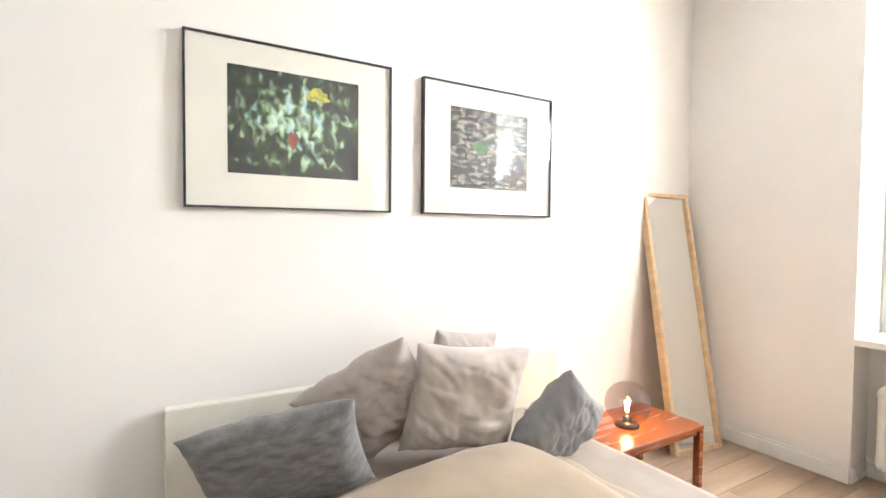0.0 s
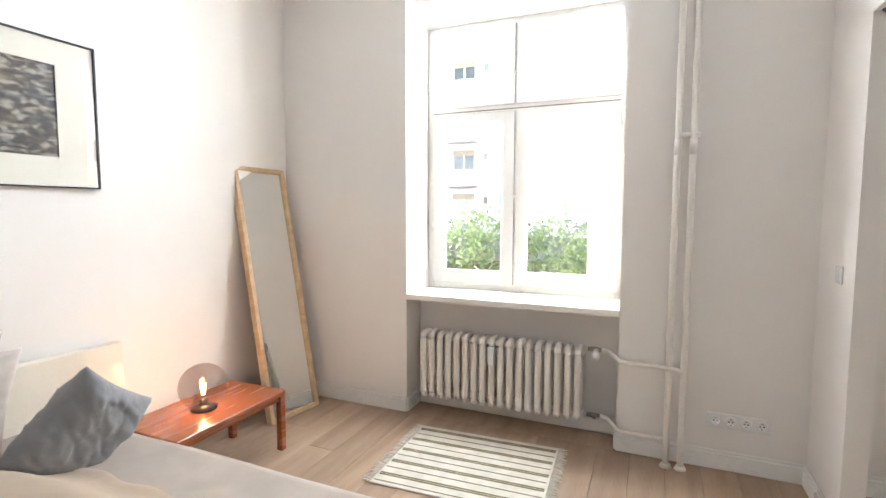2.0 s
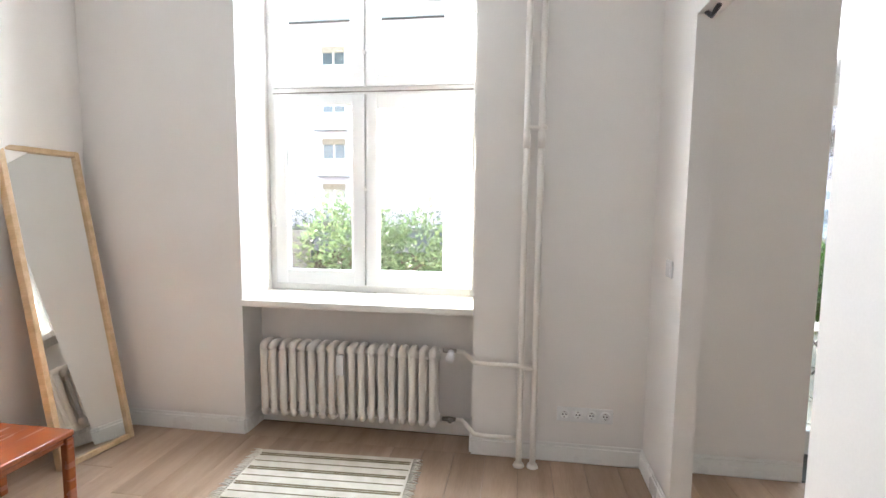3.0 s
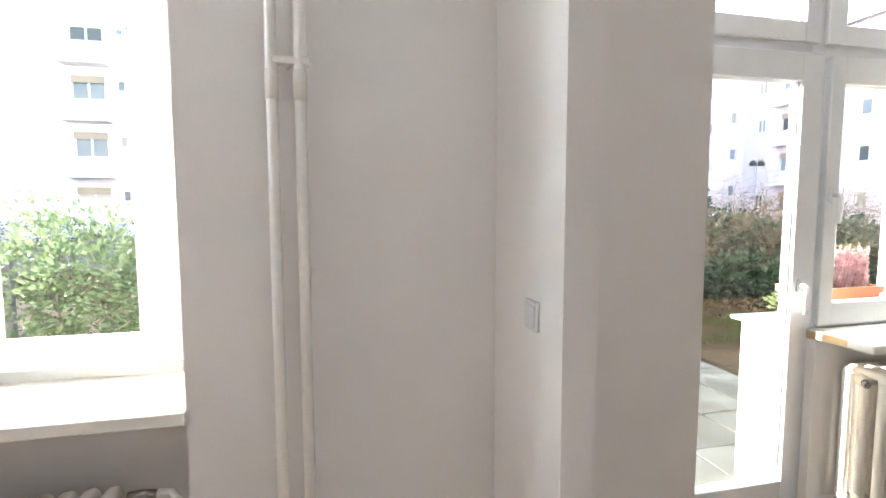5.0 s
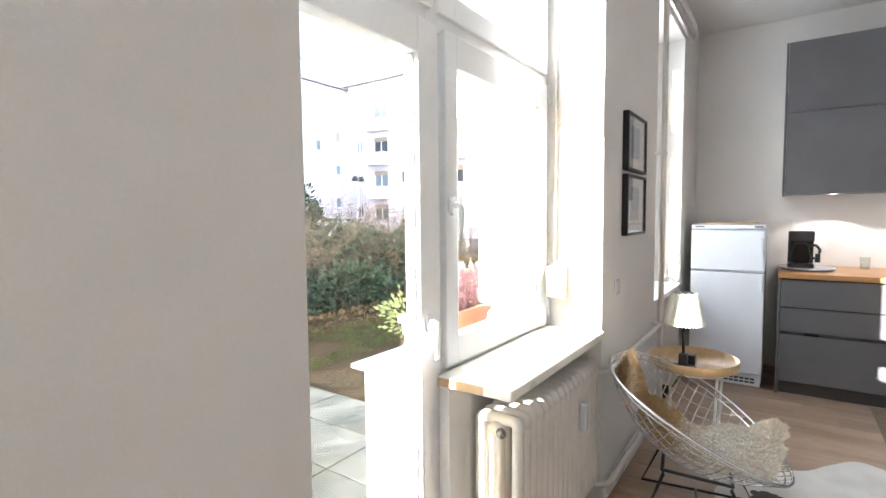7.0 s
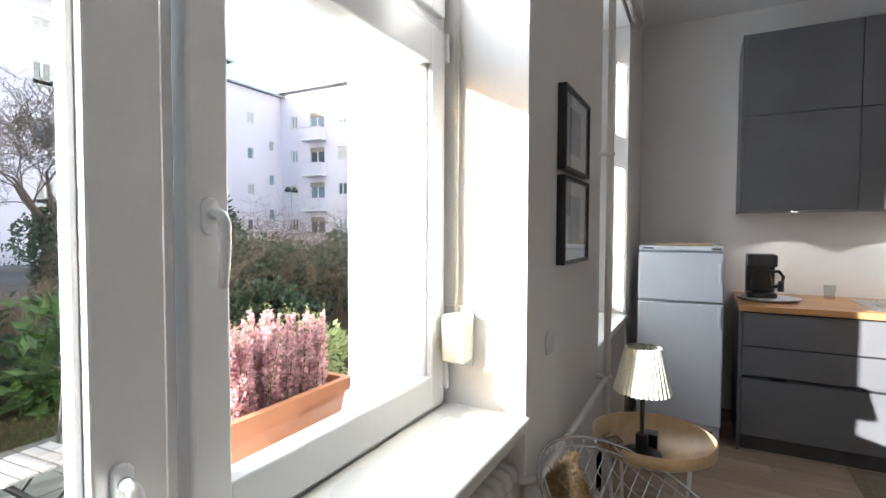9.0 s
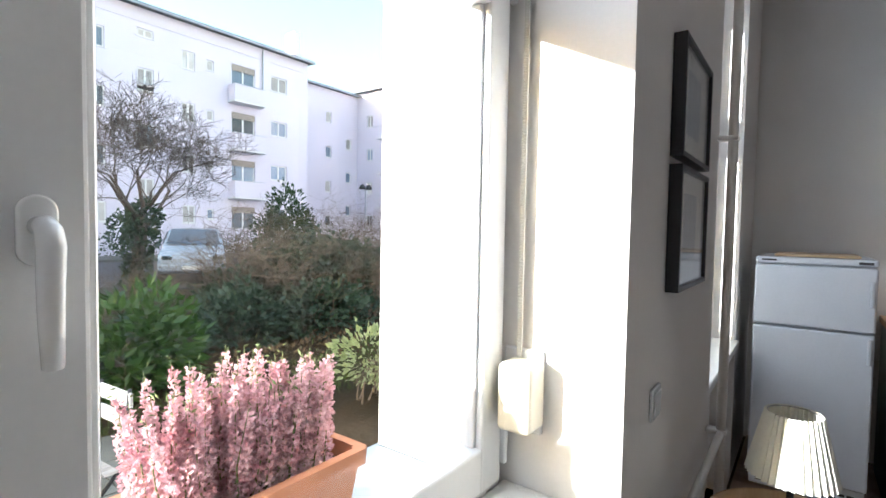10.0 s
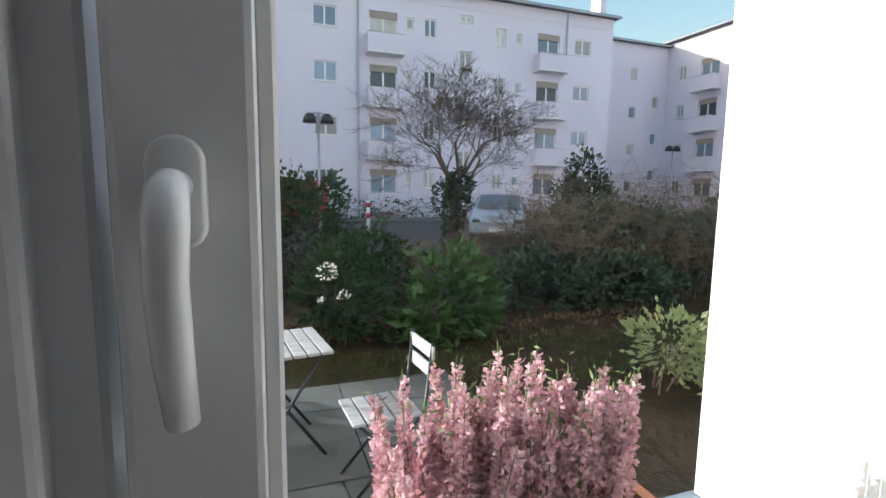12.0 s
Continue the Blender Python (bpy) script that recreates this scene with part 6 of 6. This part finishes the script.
# folding garden chair and table
gc = thing("folding_chair", "folding bistro chair with weathered slats and dark steel legs", "chair", at=(5.65, 2.48, GZ + 0.03), turn=5)
for k in range(5):
    part("seat_slat", B(-0.20 + k * 0.078, -0.17, 0.452, -0.20 + k * 0.078 + 0.066, 0.17, 0.468, 0.003), WOODG, gc, "weathered white slat")
for z in (0.64, 0.75):
    bm = B(0.235, -0.165, z, 0.25, 0.165, z + 0.075, 0.003)
    part("back_slat", bm, WOODG, gc, "weathered white back slat")
for sy in (-0.145, 0.145):
    part("long_leg", T([(-0.22, sy, 0.0), (0.20, sy, 0.46), (0.245, sy, 0.84)], 0.010, 8), BLACK, gc, "dark steel leg", True)
    part("short_leg", T([(0.23, sy * 0.9, 0.0), (-0.17, sy * 0.9, 0.45)], 0.010, 8), BLACK, gc, "dark steel leg", True)
part("cross_rod", T([(0.23, -0.15, 0.02), (0.23, 0.15, 0.02)], 0.008, 8), BLACK, gc, "", True)
part("cross_rod", T([(-0.20, -0.17, 0.02), (-0.20, 0.17, 0.02)], 0.008, 8), BLACK, gc, "", True)
gtb = thing("folding_table", "folding bistro table with weathered slats and dark steel legs", "table", at=(5.13, 3.03, GZ + 0.03), turn=8)
for k in range(7):
    part("table_slat", B(-0.28 + k * 0.08, -0.28, 0.685, -0.28 + k * 0.08 + 0.07, 0.28, 0.705, 0.003), WOODG, gtb, "weathered slat")
for sy in (-0.24, 0.24):
    part("leg", T([(-0.25, sy, 0.0), (0.22, sy, 0.685)], 0.011, 8), BLACK, gtb, "dark steel leg", True)
    part("leg", T([(0.25, sy * 0.9, 0.0), (-0.22, sy * 0.9, 0.685)], 0.011, 8), BLACK, gtb, "dark steel leg", True)
part("cross_rod", T([(-0.23, -0.24, 0.03), (-0.23, 0.24, 0.03)], 0.008, 8), BLACK, gtb, "", True)

# grey fence outside the bedroom
fe = thing("garden_fence", "grey board garden fence outside the bedroom window", "fence")
for k in range(5):
    x = -0.75 - 1.25 * k
    part("post", B(x - 0.045, 4.98, GZ, x + 0.045, 5.07, 1.02, 0.006), FENCE, fe)
    for q in range(6):
        part("board", B(x - 1.2, 5.0, GZ + 0.06 + q * 0.185, x - 0.05, 5.03, GZ + 0.06 + q * 0.185 + 0.178, 0.004), FENCE, fe)

# planter with heather on the outer sill
pl = thing("planter", "terracotta window box on the outer sill", "planter")
PX0, PX1, PY0, PY1, PZ0, PZ1 = 5.145, 5.612, 0.41, 0.595, 0.857, 1.02
bm = bmesh.new()
vo, vi = [], []
for z, e in ((PZ0, 0.022), (PZ1 - 0.035, 0.004), (PZ1 - 0.034, -0.006), (PZ1, -0.008)):
    vo.append([bm.verts.new(p) for p in ((PX0 + e, PY0 + e, z), (PX1 - e, PY0 + e, z), (PX1 - e, PY1 - e, z), (PX0 + e, PY1 - e, z))])
for z, e in ((PZ1, 0.012), (PZ1 - 0.04, 0.016)):
    vo.append([bm.verts.new(p) for p in ((PX0 + e, PY0 + e, z), (PX1 - e, PY0 + e, z), (PX1 - e, PY1 - e, z), (PX0 + e, PY1 - e, z))])
for a, b in zip(vo, vo[1:]):
    for k in range(4):
        bm.faces.new((a[k], a[(k + 1) % 4], b[(k + 1) % 4], b[k]))
bm.faces.new(vo[0][::-1])
bmesh.ops.bevel(bm, geom=[e for e in bm.edges if abs(e.verts[0].co.z - e.verts[1].co.z) > 0.002 and len(e.link_faces) == 2], offset=0.008, segments=2, affect="EDGES")
part("box", bm, TERRA, pl, "terracotta box")
part("soil", B(PX0 + 0.018, PY0 + 0.018, PZ0 + 0.02, PX1 - 0.018, PY1 - 0.018, PZ1 - 0.035), SOIL, pl, "dark potting soil")
ht = thing("heather", "pink flowering heather in the window box", "plant")
g = np.random.default_rng(17)
rnd = random.Random(17)
fl, gn = [], []
bm = bmesh.new()
for k in range(100):
    x, y = rnd.uniform(PX0 + 0.075, PX1 - 0.035), rnd.uniform(PY0 + 0.03, PY1 - 0.03)
    end = min(1.0, (PX1 - x) / 0.12)
    hh = rnd.uniform(0.13, 0.235) * (0.75 + 0.25 * end)
    lean = Vector((rnd.gauss(0.0, 0.07) + 0.45 * (x - PX0 - 0.2) + (0.12 if end < 1 else 0) * (1 - end), rnd.gauss(0, 0.10), 1)).normalized()
    b0 = Vector((x, y, PZ1 - 0.05))
    tipp = b0 + lean * (hh + 0.05)
    tube(bm, [b0, (b0 + tipp) / 2 + Vector((rnd.gauss(0, 0.005), rnd.gauss(0, 0.005), 0)), tipp], [0.0016, 0.0013, 0.0006], 4, caps=False)
    for s in np.linspace(0.10, 0.93, 290):
        ang = rnd.uniform(0, 6.283)
        rr = 0.0122 * (1.0 - 0.75 * max(0.0, (s - 0.5) / 0.5)) * rnd.uniform(0.75, 1.05)
        fl.append(b0.lerp(tipp, s) + Vector((math.cos(ang) * rr, math.sin(ang) * rr, rnd.uniform(-0.003, 0.003))))
    for s in np.linspace(0.05, 1.03, 22):
        if s < 0.30 or s > 0.89:
            ang = rnd.uniform(0, 6.283)
            gn.append(b0.lerp(tipp, s) + Vector((math.cos(ang) * 0.006, math.sin(ang) * 0.006, 0)))
part("stems", bm, HEATHG, ht)
f1 = leaf_mesh("flowers", np.array([tuple(p) for p in fl]), 0.0095, HEATH, 18, 1.2, 0.8)
f1.parent = ht
f2 = leaf_mesh("foliage", np.array([tuple(p) for p in gn]), 0.014, HEATHG, 19, 3.5)
f2.parent = ht


# ---- pieces of floor and terrace ----
def laid(name, size, places, material, parent):
    """Pieces of one size that share a mesh, laid at the given places."""
    me = None
    for m in places:
        if me is None:
            bm = bx(bmesh.new(), 0, 0, 0, *size, 0.0012)
            ob = obj(name, bm, material)
            me = ob.data
        else:
            ob = new(name, me)
        ob.matrix_basis = m
        ob.parent = parent


rnd = random.Random(8)
lots = {}
PWID = 0.178
k = 0
x = 0.003
while x < 9.06:
    y = -4.69
    first = True
    while y < -0.021:
        ln = rnd.choice((1.2, 1.6, 1.8, 2.2)) if not first else rnd.choice((0.6, 1.0, 1.4, 1.8))
        first = False
        ln = min(ln, -0.02 - y)
        if -0.02 - y - ln < 0.35:
            ln = -0.02 - y
        lots.setdefault(round(ln, 2), []).append(pose(x, y, -0.0115))
        y += ln + 0.0012
    x += PWID + 0.0015
for ln, places in lots.items():
    laid("plank", (PWID, ln, 0.0115), places, OAK, floor)
laid("plank", (W1[1] - W1[0] - 0.004, 0.205, 0.0115), [pose(W1[0] + 0.002, -0.0185, -0.0115)], OAK, floor)
laid("plank", (D2 - D1 - 0.004, 0.20, 0.0115), [pose(D1 + 0.002, -0.0185, -0.0115)], OAK, floor)
setting("floor_niche", B(W1[0], 0.0, -0.1, W1[1], 0.219, -0.012), JOINT, "floor under the bedroom radiator", "floor")
setting("floor_niche_living", B(D1, 0.0, -0.1, D2, 0.199, -0.012), JOINT, "floor under the living room radiator", "floor")
places = []
for i in range(9):
    for j in range(7):
        places.append(Matrix.Translation((2.22 + i * 0.485, 0.68 + j * 0.465, GZ + 0.03 + rnd.uniform(-0.003, 0.004))) @ pose(0, 0, 0, rnd.uniform(-0.4, 0.4), rnd.uniform(-0.4, 0.4), 0))
laid("slab", (0.475, 0.455, 0.03), places, SLAB, terrace)
